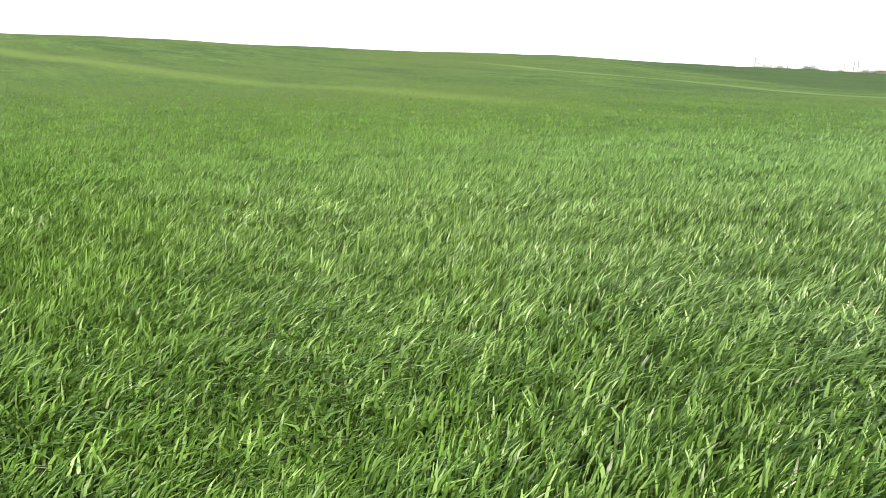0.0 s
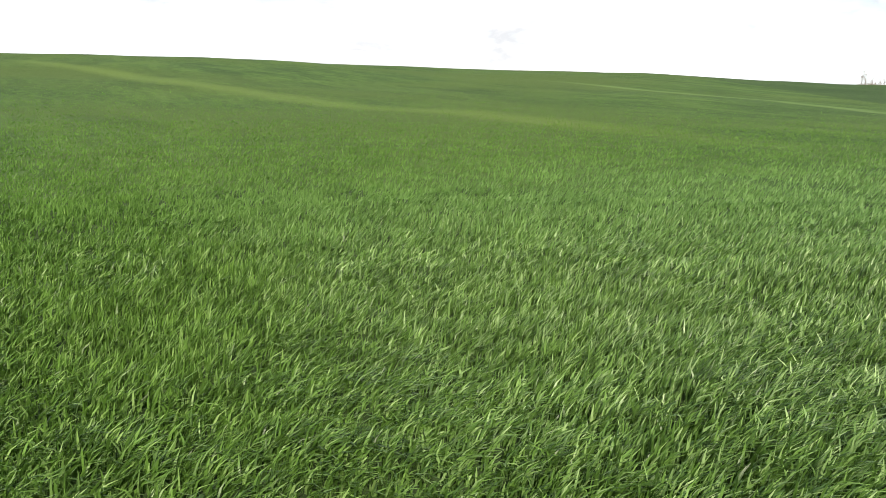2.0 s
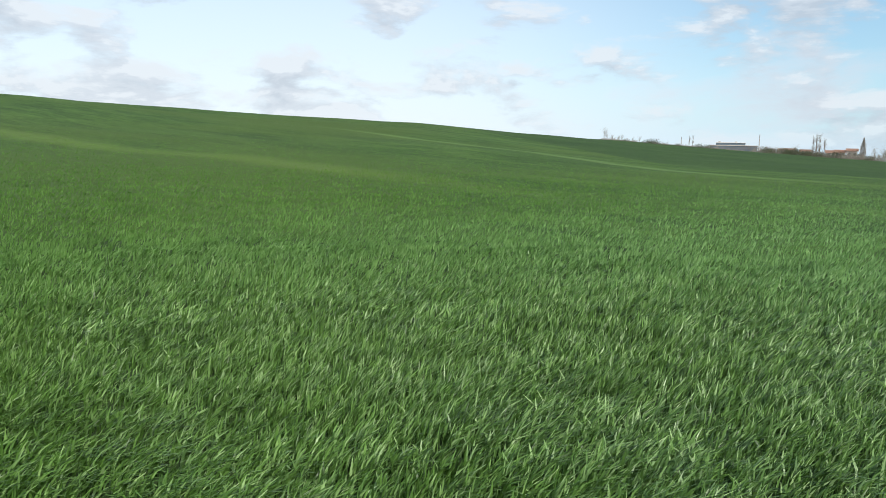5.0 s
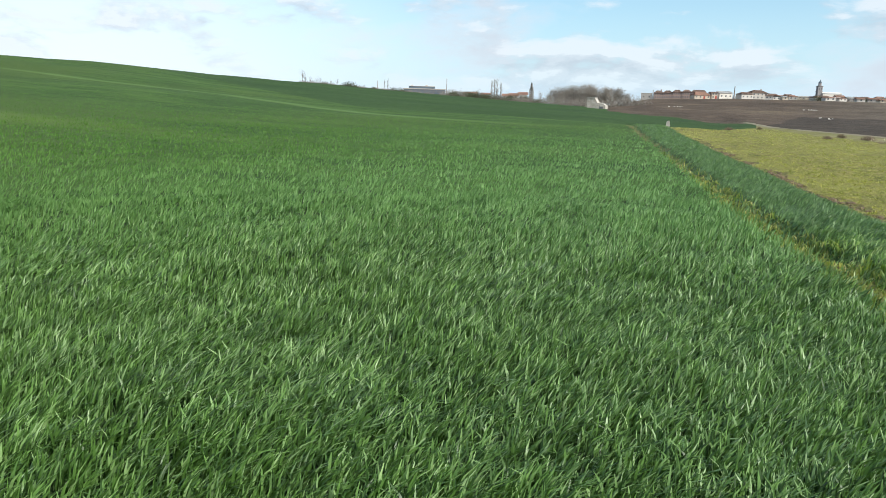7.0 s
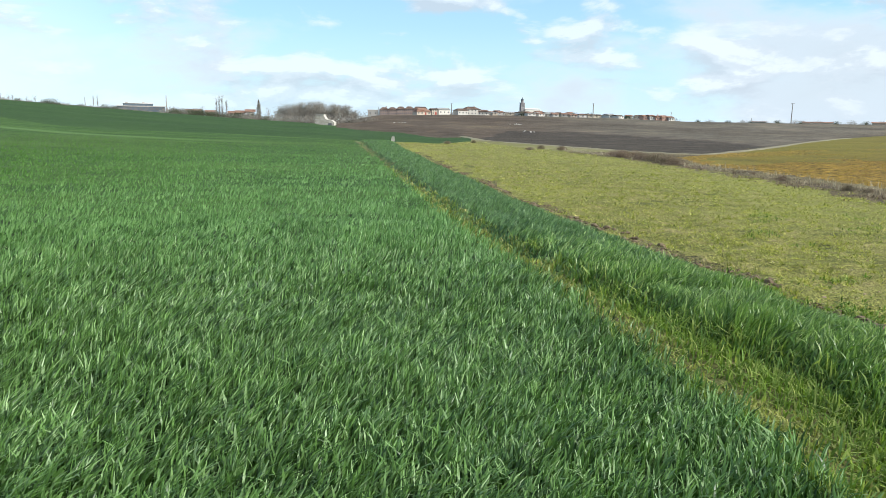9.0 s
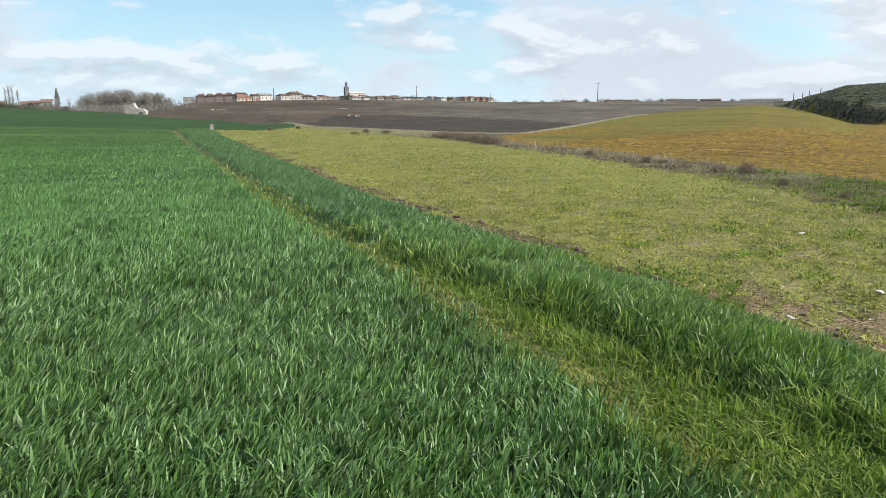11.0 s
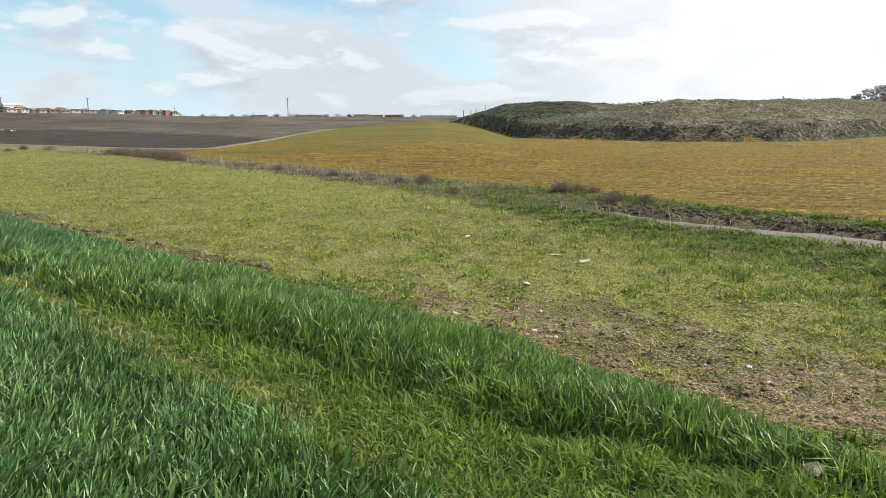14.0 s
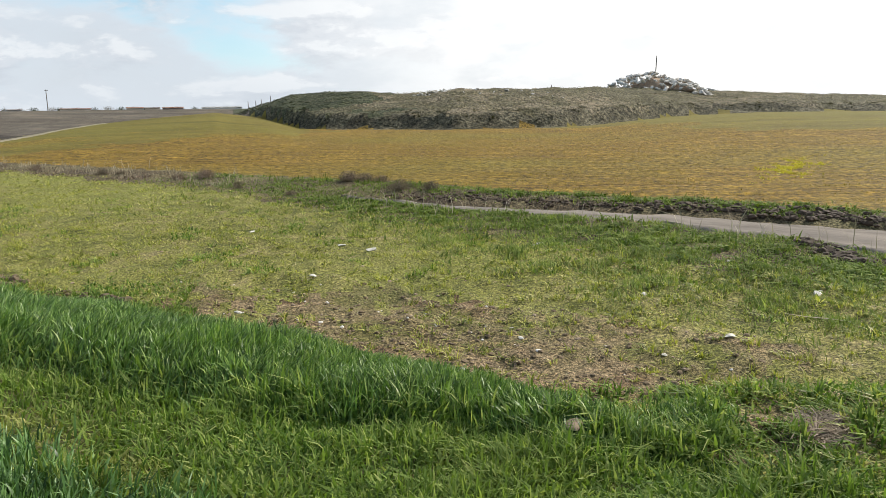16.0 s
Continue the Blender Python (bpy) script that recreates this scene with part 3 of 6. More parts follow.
def height(x, y):
    x, y = np.asarray(x, float), np.asarray(y, float)
    d, b = np.hypot(x, y), np.degrees(np.arctan2(x, y))
    far = 1.6 + d * np.tan(np.radians(np.where((b < -4) & (b > -60), np.maximum(hill_line(np.maximum(b, -31)) - 0.03, -0.4) * step(-5, -9, b) + slope_top(b) * step(-9, -5, b), slope_top(b))))
    # the wheat hill: as high as its skyline asks for
    r = np.linspace(0.12, 1.0, 24)[:, None]
    bb = b.ravel()[None, :]
    hf = hill_far(bb)
    p = step(0.05, 1.08, r)
    k = np.min((np.tan(np.radians(hill_line(bb))) * r * hf + 1.28) / p, axis=0).reshape(b.shape)
    hill = k * step(0.05, 1.08, d / hill_far(b))
    hill = hill + 0.10 * waves(x, y, 34, 5) * step(14, 60, d)
    foot = slope_foot(b)
    low = far * step(0, 1, (d - foot) / (430 - foot)) ** 0.75
    low = np.where(d > 430, far + (d - 430) * 0.0004, low)
    beyond = far + (low - far) * step(-10.5, -6.5, b)
    hill = hill + (beyond - hill) * step(1.02, 1.3, d / hill_far(b)) * step(-36, -32, b) - 3.5 * step(1.05, 1.8, d / hill_far(b)) * step(-33, -45, b)
    # the ochre field's rise and the mound on it
    cf = crest_far(b)
    ochre = crest_high(b) * step(18, cf, d)
    back = step(1.02, 1.6, d / cf)
    right = np.maximum(low * step(0.9, 1.5, d / cf), ochre * (1 - back))
    mf = mound_foot(b)
    top = 1.6 + (mf + 22) * np.tan(np.radians(mound_top(b)))
    steep = step(38.5, 44, b) * 0.3
    rise = ((0.66 - steep) * step(0, 2.6, d - mf) + (0.34 + steep) * step(0.5, 22, d - mf)) * (1 - step(60, 110, d - mf))
    lumps = 0.09 * waves(x, y, 9, 11) + 0.08 * waves(x, y, 3.1, 12) + 0.07 * waves(x, y, 1.7, 13)
    hump = np.maximum(top - right, 0) * rise * step(36.5, 38.5, b) * step(150, 120, b) + lumps * np.clip(rise * 3, 0, 1) * step(37, 40, b)
    right = right + hump
    w = step(-1.5, 2.5, b)
    w = np.where(b < -150, 0, w)
    left_w = step(172, 120, np.abs(b)) * 1.0
    z = hill * (1 - w) + right * w
    z = z * np.where(np.abs(b) > 110, left_w, 1)
    # ruts, ditch and banks near by
    on_road = step(-0.2, 0.3, x - road_in(y)) * step(-0.2, 0.3, road_out(y) - x) * step(11.5, 10, y) * (x < 20)
    z = z - 0.16 * on_road
    inner = x - verge_in(y)
    z = z - 0.045 * np.exp(-((inner + 0.08) / 0.16) ** 2) * (y < 60) * (d < 70)
    z = z + 0.085 * step(-0.04, 0.25, inner) * step(0.25, -0.45, x - verge_out(y)) * step(0.6, 1.8, y) * (d < 70)
    bank = np.exp(-((x - (road_out(y) + ochre_in(y)) / 2) / 0.6) ** 2) * step(28, 10, y)
    z = z + 0.10 * bank
    rough = step(16, 7, d) * step(-0.1, 0.4, x - verge_out(y)) * step(0.3, -0.3, x - field_out(y))
    z = z + rough * (0.016 * waves(x, y, 0.42, 8) + 0.02 * waves(x, y, 0.95, 9))
    return z + 0.018 * waves(x, y, 2.3, 3) * step(40, 15, d)


# the farm track along the foot of the brown slope: bearing and how far it is
track_far = curve_at([1.2, 1.8, 2.4, 3.0, 5.2, 7.9, 11, 14, 17, 19.6, 21, 22.4, 23.7, 25, 26.5, 28.5], [84, 75, 68, 64, 58.5, 53.6, 49.5, 46.0, 44.2, 44.2, 46.5, 50.2, 55, 60.5, 67, 76])


def bare_at(x, y):
    """Below about 0.7 on the bare patch beside the verge."""
    return ((x - 4.35) / 1.15) ** 2 + ((y - 3.2) / 2.7) ** 2 + (x - 4.35) * (y - 3.2) * 0.1


def clear_at(x, y):
    """Small bare spots: round the stone in the verge, and the dead stalks."""
    return (np.hypot(x - 3.5, y - 1.84) < 0.085) | (((x - 4.2) / 0.26) ** 2 + ((y - 0.80) / 0.10) ** 2 < 1)


def furrow_at(x, y):
    """The strip of turned soil along the verge's far side."""
    return (x < verge_out(y) + 0.42 + 0.3 * waves(x, y, 5.0, 28)) & (y > 6.2) & (y < 40) & (waves(x, y, 3.5, 29) > -0.9)


def olive_at(x, y):
    """Where the ochre crop turns to olive green: along its crest and over its far right part."""
    d, b = np.hypot(x, y), np.degrees(np.arctan2(x, y))
    return d + 6 * waves(x, y, 26, 26) + 4 * waves(x, y, 7, 20) > np.interp(b, [17, 30, 37, 46, 58, 64, 70, 78, 90], [40, 42, 44, 66, 68, 60, 52, 46, 42])


def ledge_line(b):
    """How high a pale worn ledge on the mound's end shows, in degrees by bearing."""
    return np.interp(b, [40.2, 45.5, 51], [-0.45, 0.1, 0.85])


def zone(x, y, z):
    """Which piece of land a place belongs to."""
    d, b = np.hypot(x, y), np.degrees(np.arctan2(x, y))
    n1, n2 = 0.12 * waves(x, y, 1.3, 21), 0.25 * waves(x, y, 2.4, 22)
    el = np.degrees(np.arctan2(z - 1.6, d))
    out = np.full(x.shape, "wheat", dtype=object)
    near = (y < 61) & (d < 75)
    out[(x > wheat_edge(y) + n1) & near] = "path"
    out[(x > verge_in(y) + n1) & near] = "verge"
    out[(x > verge_out(y) + n2 * 0.5) & near] = "field"
    bare = bare_at(x, y) + 0.45 * waves(x, y, 1.1, 23) + 0.3 * waves(x, y, 0.4, 27) < 0.72
    out[bare & (out == "field")] = "bare"
    out[furrow_at(x, y) & (out == "field")] = "furrow"
    out[(x > field_out(y) + n2) & near] = "bank"
    o = (x > ochre_in(y) + n2 * 0.8) & (b > 17) & (b < 150)
    out[o & (d < crest_far(b) * 1.3)] = "ochre"
    out[(out == "ochre") & olive_at(x, y)] = "olive"
    sl = (b > -8.5) & (b < 41) & (d > np.where(b < 1.2, slope_foot(b), np.where(b < 28.5, track_far(b), crest_far(b) * 1.02)))
    out[sl & (d > 40)] = "slope"
    out[(b > 2.0) & (b < 26) & (d > 25) & (d <= track_far(b)) & (out == "wheat")] = "valley"
    out[(out == "bank") & (y > 43)] = "valley"
    out[sl & (el < -0.62 + 0.1 * waves(x, y, 60, 24) - 0.045 * np.maximum(b - 9, 0) - 0.3 * np.maximum(5 - b, 0)) & (b < 23)] = "plough"
    out[(b > 37.3) & (b < 150) & (d > mound_foot(b) - 0.5 + 1.2 * waves(x, y, 5, 25))] = "mound"
    ledge = np.abs(el - ledge_line(b)) < 0.24 + 0.08 * waves(x, y, 4, 86)
    hump = (b < 48.5 + 2.0 * waves(x, y, 7, 84)) & ~((b < 52) & ledge)
    into = d - mound_foot(b)
    out[(out == "mound") & hump] = "scrub"
    out[((out == "scrub") | (out == "mound")) & (into < 2.2 + 1.0 * waves(x, y, 6, 87)) & ~((b < 52) & ledge)] = "foot"
    out[(b > 40) & (d > 230)] = "slope"
    out[(out == "wheat") & (d > 13)] = "hill"
    out[(out == "hill") & (d > hill_far(b) * 1.25)] = "slope"
    out[(out == "hill") & (b > -44) & (b < 3) & (d > 62) & (el > np.interp(b, [-44, -36, -28, -25, -17.6, -8, -5, 2], [1.8, 0.5, -0.75, -1.03, -1.17, -1.55, -1.7, -1.9]))] = "meadow"
    return out


def build_land():
    fine = np.concatenate([np.arange(-104, -10, 0.5), np.arange(-10, 32, 0.2), np.arange(32, 104.01, 0.4)])
    rest = np.arange(105, 256, 2.5)
    bear = np.radians(np.concatenate([fine, rest]))
    rings = np.concatenate([[0.02, 0.4, 0.8], np.geomspace(1.1, 40, 135)[:-1], np.geomspace(40, 80, 62)[:-1], np.geomspace(80, 470, 80), np.geomspace(500, 3600, 16)])
    A, D = np.meshgrid(bear, rings, indexing="ij")
    X, Y = D * np.sin(A), D * np.cos(A)
    Z = height(X, Y)
    na, nr = A.shape
    co = np.stack([X, Y, Z], -1).reshape(-1, 3)
    i, j = np.meshgrid(np.arange(na), np.arange(nr - 1), indexing="ij")
    i2 = (i + 1) % na
    quads = np.stack([i * nr + j, i * nr + j + 1, i2 * nr + j + 1, i2 * nr + j], -1).reshape(-1, 4)
    mid = co[quads].mean(axis=1)
    kind = zone(mid[:, 0], mid[:, 1], mid[:, 2])
    table = {
        "wheat": ("ground", WHEAT_SOIL, "green wheat field ground rising to a hill"),
        "hill": ("wheat_hill", HILL_SOIL, "far green slopes of the wheat hill"),
        "path": ("trodden_path", PATH_SOIL, "worn grassy footpath along the edge of the wheat"),
        "verge": ("verge", VERGE_SOIL, "raised grassy verge between path and field"),
        "field": ("sparse_field", FIELD_SOIL, "thin yellow-green crop field with stony soil"),
        "bare": ("bare_patch", BARE_SOIL, "bare reddish-brown patch of soil with straw"),
        "furrow": ("furrow", FURROW_SOIL, "dark brown turned soil along the verge"),
        "bank": ("ditch_bank", BANK_SOIL, "weedy dark bank and ditch beside the field"),
        "ochre": ("ochre_field", OCHRE_SOIL, "ochre and orange young crop field in rows"),
        "olive": ("olive_field", OLIVE_SOIL, "far olive-green part of the ochre field"),
        "slope": ("brown_slope", SLOPE, "wide brown slope below the town"),
        "plough": ("ploughed_field", SLOPE, "dark ploughed earth at the foot of the slope"),
        "valley": ("valley_floor", VALLEY, "pale yellowish grass on the valley floor"),
        "mound": ("mound", MOUND_SOIL, "scrubby grey-green earth mound behind the ochre field"),
        "scrub": ("scrub_ground", SCRUB_GROUND, "dark green scrubby end of the earth mound"),
        "foot": ("mound_foot", FOOT_GROUND, "brown overgrown foot of the mound, coloured darker for its shade"),
        "meadow": ("far_meadow", MEADOW, "darker green far part of the crop"),
    }
    for key, (name, mat, label) in table.items():
        q = quads[kind == key]
        if not len(q):
            continue
        used, inv = np.unique(q.ravel(), return_inverse=True)
        ob = sheet(name, co[used], inv.reshape(-1, 4), mat, smooth=True)
        tagged(ob, label, "ground", kind="structure")


def sheet(name, co, quads, mat, smooth=False, parent=None):
    """A mesh object from arrays of corners and four-cornered faces."""
    me = bpy.data.meshes.new(name)
    me.vertices.add(len(co))
    me.vertices.foreach_set("co", np.ascontiguousarray(co, dtype=np.float32).ravel())
    me.loops.add(quads.size)
    me.loops.foreach_set("vertex_index", np.ascontiguousarray(quads, dtype=np.int32).ravel())
    me.polygons.add(len(quads))
    me.polygons.foreach_set("loop_start", np.arange(0, quads.size, 4, dtype=np.int32))
    me.polygons.foreach_set("use_smooth", np.full(len(quads), smooth, dtype=bool))
    me.update(calc_edges=True)
    me.validate()
    me.materials.append(mat)
    ob = new(name, me)
    if parent:
        ob.parent = parent
    return ob


build_land()


def build_road():
    ys = np.concatenate([np.linspace(-30, 0, 30), np.linspace(0.1, 10.4, 104)])
    s = np.linspace(0, 1, 15)
    Y, S = np.meshgrid(ys, s, indexing="ij")
    edge = 0.07 * waves(Y * 1.0, S * 9, 1.7, 61) + 0.05 * waves(Y, S * 7, 0.6, 62)
    X = road_in(Y) + (road_out(Y) - road_in(Y)) * S + edge * (np.abs(S - 0.5) * 2) ** 2
    rut = -0.03 * np.exp(-((S - 0.28) / 0.09) ** 2) - 0.03 * np.exp(-((S - 0.75) / 0.09) ** 2)
    Z = 0.0 + rut + 0.012 * waves(X, Y, 1.1, 63) - 0.09 * (np.abs(S - 0.5) * 2) ** 8
    n, k = Y.shape
    i, j = np.meshgrid(np.arange(n - 1), np.arange(k - 1), indexing="ij")
    q = np.stack([i * k + j, i * k + j + 1, (i + 1) * k + j + 1, (i + 1) * k + j], -1).reshape(-1, 4)
    ob = sheet("dirt_road", np.stack([X, Y, Z], -1).reshape(-1, 3), q, ROAD_DIRT, smooth=True)
    tagged(ob, "pale grey-brown dirt farm road with wheel ruts", "road", kind="structure")


def build_track():
    b = np.linspace(1.2, 28.4, 210)
    d = track_far(b) + 0.25 * waves(b, b * 0, 2.0, 64)
    d = np.convolve(np.pad(d, 4, mode="edge"), np.ones(9) / 9, "valid")
    cx, cy = d * np.sin(np.radians(b)), d * np.cos(np.radians(b))
    gx, gy = np.gradient(cx), np.gradient(cy)
    k = np.hypot(gx, gy)
    half = 0.5 + 0.2 * waves(b, b * 0, 1.3, 65)
    rows = []
    for s in np.linspace(-1, 1, 5):
        x, y = cx - gy / k * half * s, cy + gx / k * half * s
        rows.append(np.stack([x, y, height(x, y) + 0.05 - 0.1 * s ** 4], -1))
    co = np.stack(rows, 1)
    n = len(b)
    i, j = np.meshgrid(np.arange(n - 1), np.arange(4), indexing="ij")
    q = np.stack([i * 5 + j, (i + 1) * 5 + j, (i + 1) * 5 + j + 1, i * 5 + j + 1], -1).reshape(-1, 4)
    tagged(sheet("farm_track", co.reshape(-1, 3), q, TRACK, smooth=True), "pale dusty track at the foot of the brown slope", "road", kind="structure")


build_road()
build_track()


# ---------------------------------------------------------------- blades
rng = np.random.RandomState(7)
WIND = 50.0


def blades(x, y, z, tall, wide, lean, levels, wind=WIND, spread=70.0, droop=0.42, face=None, curl=2.2):
    """Corners and faces of curved tapering blades rooted at x, y, z."""
    n = len(x)
    a = np.radians(wind + rng.normal(0, spread, n))
    dx, dy = np.sin(a), np.cos(a)
    f = rng.uniform(0, 6.283, n) if face is None else rng.normal(-a, face)
    sx, sy = np.cos(f), np.sin(f)
    t = np.linspace(0, 1, levels)
    shape = {2: [1.0, 0.25], 3: [0.8, 1.0, 0.2], 4: [0.75, 1.0, 0.88, 0.22]}[levels]
    co = np.zeros((n, levels, 2, 3), np.float32)
    for i in range(levels):
        off = tall * lean * t[i] ** curl
        up = tall * (t[i] - droop * np.clip(lean, 0, 1.3) * t[i] ** (curl + 0.3))
        hw = wide * 0.5 * shape[i]
        cx, cy, cz = x + dx * off, y + dy * off, z + up
        co[:, i, 0] = np.stack([cx - sx * hw, cy - sy * hw, cz], -1)
        co[:, i, 1] = np.stack([cx + sx * hw, cy + sy * hw, cz + hw * 0.15], -1)
    base = (np.arange(n) * levels * 2)[:, None]
    faces = [base + np.array([[2 * i, 2 * i + 1, 2 * i + 3, 2 * i + 2]]) for i in range(levels - 1)]
    return co.reshape(-1, 3), np.stack(faces, 1).reshape(-1, 4)


def join_sheets(pieces):
    cos, qs, k = [], [], 0
    for c, q in pieces:
        cos.append(c)
        qs.append(q + k)
        k += len(c)
    return np.concatenate(cos), np.concatenate(qs)


def scatter(n, d0, d1, b0, b1, fall):
    """n places in a sector; the closer the denser, as distance to the power -fall."""
    u = rng.rand(n)
    e = 2 - fall
    d = (d0 ** e + u * (d1 ** e - d0 ** e)) ** (1 / e) if abs(e) > 1e-6 else d0 * (d1 / d0) ** u
    b = np.radians(rng.uniform(b0, b1, n))
    return d * np.sin(b), d * np.cos(b), d


def grow(name, label, category, mat, x, y, d, tall, wide, lean, cuts=(9, 24), **kw):
    """Blades of three finenesses by distance, joined into one crop."""
    z = height(x, y) - 0.01
    out = []
    for lv, sel in ((4, d < cuts[0]), (3, (d >= cuts[0]) & (d < cuts[1])), (2, d >= cuts[1])):
        if sel.any():
            own = {k: v[sel] if isinstance(v, np.ndarray) else v for k, v in kw.items()}
            out.append(blades(x[sel], y[sel], z[sel], tall[sel], wide[sel], lean[sel], lv, **own))
    co, q = join_sheets(out)
    ob = sheet(name, co, q, mat, smooth=True)
    return tagged(ob, label, category, kind="stuff")


def tillers(places, k, off):
    """k blades from each root."""
    x, y, _ = places
    x, y = np.repeat(x, k) + off * rng.randn(len(x) * k), np.repeat(y, k) + off * rng.randn(len(y) * k)
    return x, y, np.hypot(x, y)


def grow_wheat():
    rings = [tillers(scatter(30500, 1.75, 6.2, -101, 36, 0.7), 4, 0.013), tillers(scatter(38000, 6.2, 13, -101, 16, 1.6), 3, 0.02),
             scatter(100000, 13, 34, -101, 3, 1.8), scatter(45000, 34, 74, -101, -3, 1.8), scatter(9000, 0.25, 1.7, -180, 180, 0.8), scatter(26000, 1.7, 9, -262, -101, 1.2), scatter(9000, 1.7, 3.4, 34, 100, 0.8)]
    x, y, d = (np.concatenate(p) for p in zip(*rings))
    b = np.degrees(np.arctan2(x, y))
    keep = (rng.rand(len(x)) > step(40, 74, d)) & (rng.rand(len(x)) > step(40, 56, d) * step(-48, -28, b)) & (x < wheat_edge(y) + 0.02 + 0.10 * rng.randn(len(x))) & (d < hill_far(b) * 1.02)
    x, y, d = x[keep], y[keep], d[keep]
    gust = waves(x, y, 3.2, 31) + 0.5 * waves(x, y, 0.9, 33)
    n = len(x)
    tall = (0.152 + 0.015 * waves(x, y, 4, 32) + 0.022 * waves(x, y, 0.55, 34)) * rng.uniform(0.66, 1.12, n) * np.interp(d, [8, 14, 25, 60], [1, 0.75, 0.55, 0.4])
    wide = 0.0118 * rng.uniform(0.65, 1.3, n) * np.maximum(1, (d / 5.5) ** 0.62)
    lean = 0.5 + 0.13 * gust + 0.2 * rng.randn(n)
    wind = WIND + 18 * waves(x, y, 1.4, 35) + 12 * waves(x, y, 0.35, 36)
    f = d > 6.8 + 5.0 * rng.rand(n)
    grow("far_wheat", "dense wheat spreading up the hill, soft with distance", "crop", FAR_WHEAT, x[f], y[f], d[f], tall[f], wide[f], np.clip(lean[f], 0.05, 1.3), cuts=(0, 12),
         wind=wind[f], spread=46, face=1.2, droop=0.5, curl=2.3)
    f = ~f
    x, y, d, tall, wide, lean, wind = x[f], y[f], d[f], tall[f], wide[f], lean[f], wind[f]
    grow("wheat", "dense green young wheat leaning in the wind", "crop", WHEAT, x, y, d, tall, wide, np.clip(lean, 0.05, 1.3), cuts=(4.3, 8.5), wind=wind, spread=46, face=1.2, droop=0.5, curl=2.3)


def grow_verge():
    x, y, d = scatter(700000, 2.3, 75, -9, 70, 1.65)
    m = (verge_in(y) + verge_out(y)) / 2
    half = (verge_out(y) - verge_in(y)) / 2
    s = np.abs(x - m) / half
    keep = (s < 1.05 + 0.12 * rng.randn(len(x))) & (y > 1.5 + 0.18 * rng.randn(len(x))) & (y < 61) & ~clear_at(x, y)
    x, y, d, s, m = x[keep], y[keep], d[keep], s[keep], m[keep]
    # a last tuft past the end of the strip
    k = 700
    x, y = np.concatenate([x, 3.95 + 0.13 * rng.randn(k)]), np.concatenate([y, 1.42 + 0.11 * rng.randn(k)])
    s, m, d = np.concatenate([s, np.full(k, 0.3)]), np.concatenate([m, np.full(k, 3.9)]), np.hypot(x, y)
    left = x < m
    tall = (0.152 + np.where(left, 0.0, -0.07) * s ** 3 + 0.04 * waves(x, y, 1.1, 41)) * rng.uniform(0.55, 1.15, len(x)) * np.interp(y, [1.2, 1.7, 2.6, 6, 9], [0.5, 0.75, 0.9, 1, 0.85])
    wide = 0.0092 * rng.uniform(0.6, 1.3, len(x)) * np.maximum(1, (d / 4.0) ** 0.5)
    lean = np.clip(0.68 + 0.2 * waves(x, y, 1.6, 42) + 0.24 * rng.randn(len(x)), 0.05, 1.3)
    wind = 62 + 25 * waves(x, y, 1.0, 38)
    f = d > 8 + 3 * rng.rand(len(x))
    grow("far_verge_grass", "grass on the verge running off into the distance", "grass", FAR_STRIP, x[f], y[f], d[f], tall[f] * 0.85, wide[f], lean[f], cuts=(0, 12),
         wind=wind[f], spread=30, face=0.8)
    f = ~f
    x, y, d, tall, wide, lean, wind = x[f], y[f], d[f], tall[f], wide[f], lean[f], wind[f]
    grow("verge_grass", "tall dark green grass on the verge", "grass", STRIP, x, y, d, tall, wide, lean, cuts=(6, 12), wind=wind, spread=36, face=0.8, curl=2.0)


def grow_path():
    x, y, d = scatter(330000, 1.6, 30, -7, 100, 1.5)
    keep = (x > wheat_edge(y) - 0.1) & (x < verge_in(y) + 0.12) & (y > -0.4) & ~clear_at(x, y)
    x, y, d = x[keep], y[keep], d[keep]
    tall = rng.uniform(0.06, 0.125, len(x)) * (1 + 0.35 * waves(x, y, 0.9, 43)) * (0.75 + 0.4 * step(-0.5, 0.0, x - verge_in(y)))
    wide = 0.0105 * rng.uniform(0.7, 1.4, len(x)) * np.maximum(1, (d / 4.0) ** 0.5)
    lean = np.clip(0.65 + 0.4 * rng.randn(len(x)), 0.1, 1.6)
    thin = rng.rand(len(x)) < np.interp(d, [12, 30], [1.0, 0.0])
    x, y, d, tall, wide, lean = x[thin], y[thin], d[thin], tall[thin], wide[thin], lean[thin]
    edge = np.abs(x - wheat_edge(y) - 0.2) / np.interp(d, [4, 9], [0.10, 0.25]) + 0.3 * rng.randn(len(x)) + 0.35 * waves(x, y, 1.7, 39) > 1.0
    e = edge
    grow("path_side_grass", "short green grass on both sides of the trodden line", "grass", SHORT, x[e], y[e], d[e], tall[e] * 1.25, wide[e] * 0.9, lean[e], cuts=(4.5, 10), spread=100, face=0.7)
    x, y, d, tall, wide, lean = x[~e], y[~e], d[~e], tall[~e], wide[~e], lean[~e]
    near = rng.rand(len(x)) < np.interp(d, [9, 18, 30], [0.9, 0.9, 0.0])
    x, y, d, tall, wide, lean = x[near], y[near], d[near], tall[near], wide[near], lean[near]
    grow("path_grass", "short trampled yellow-green grass on the path", "grass", TROD, x, y, d, tall * 0.75, wide, lean, spread=120, face=0.6)


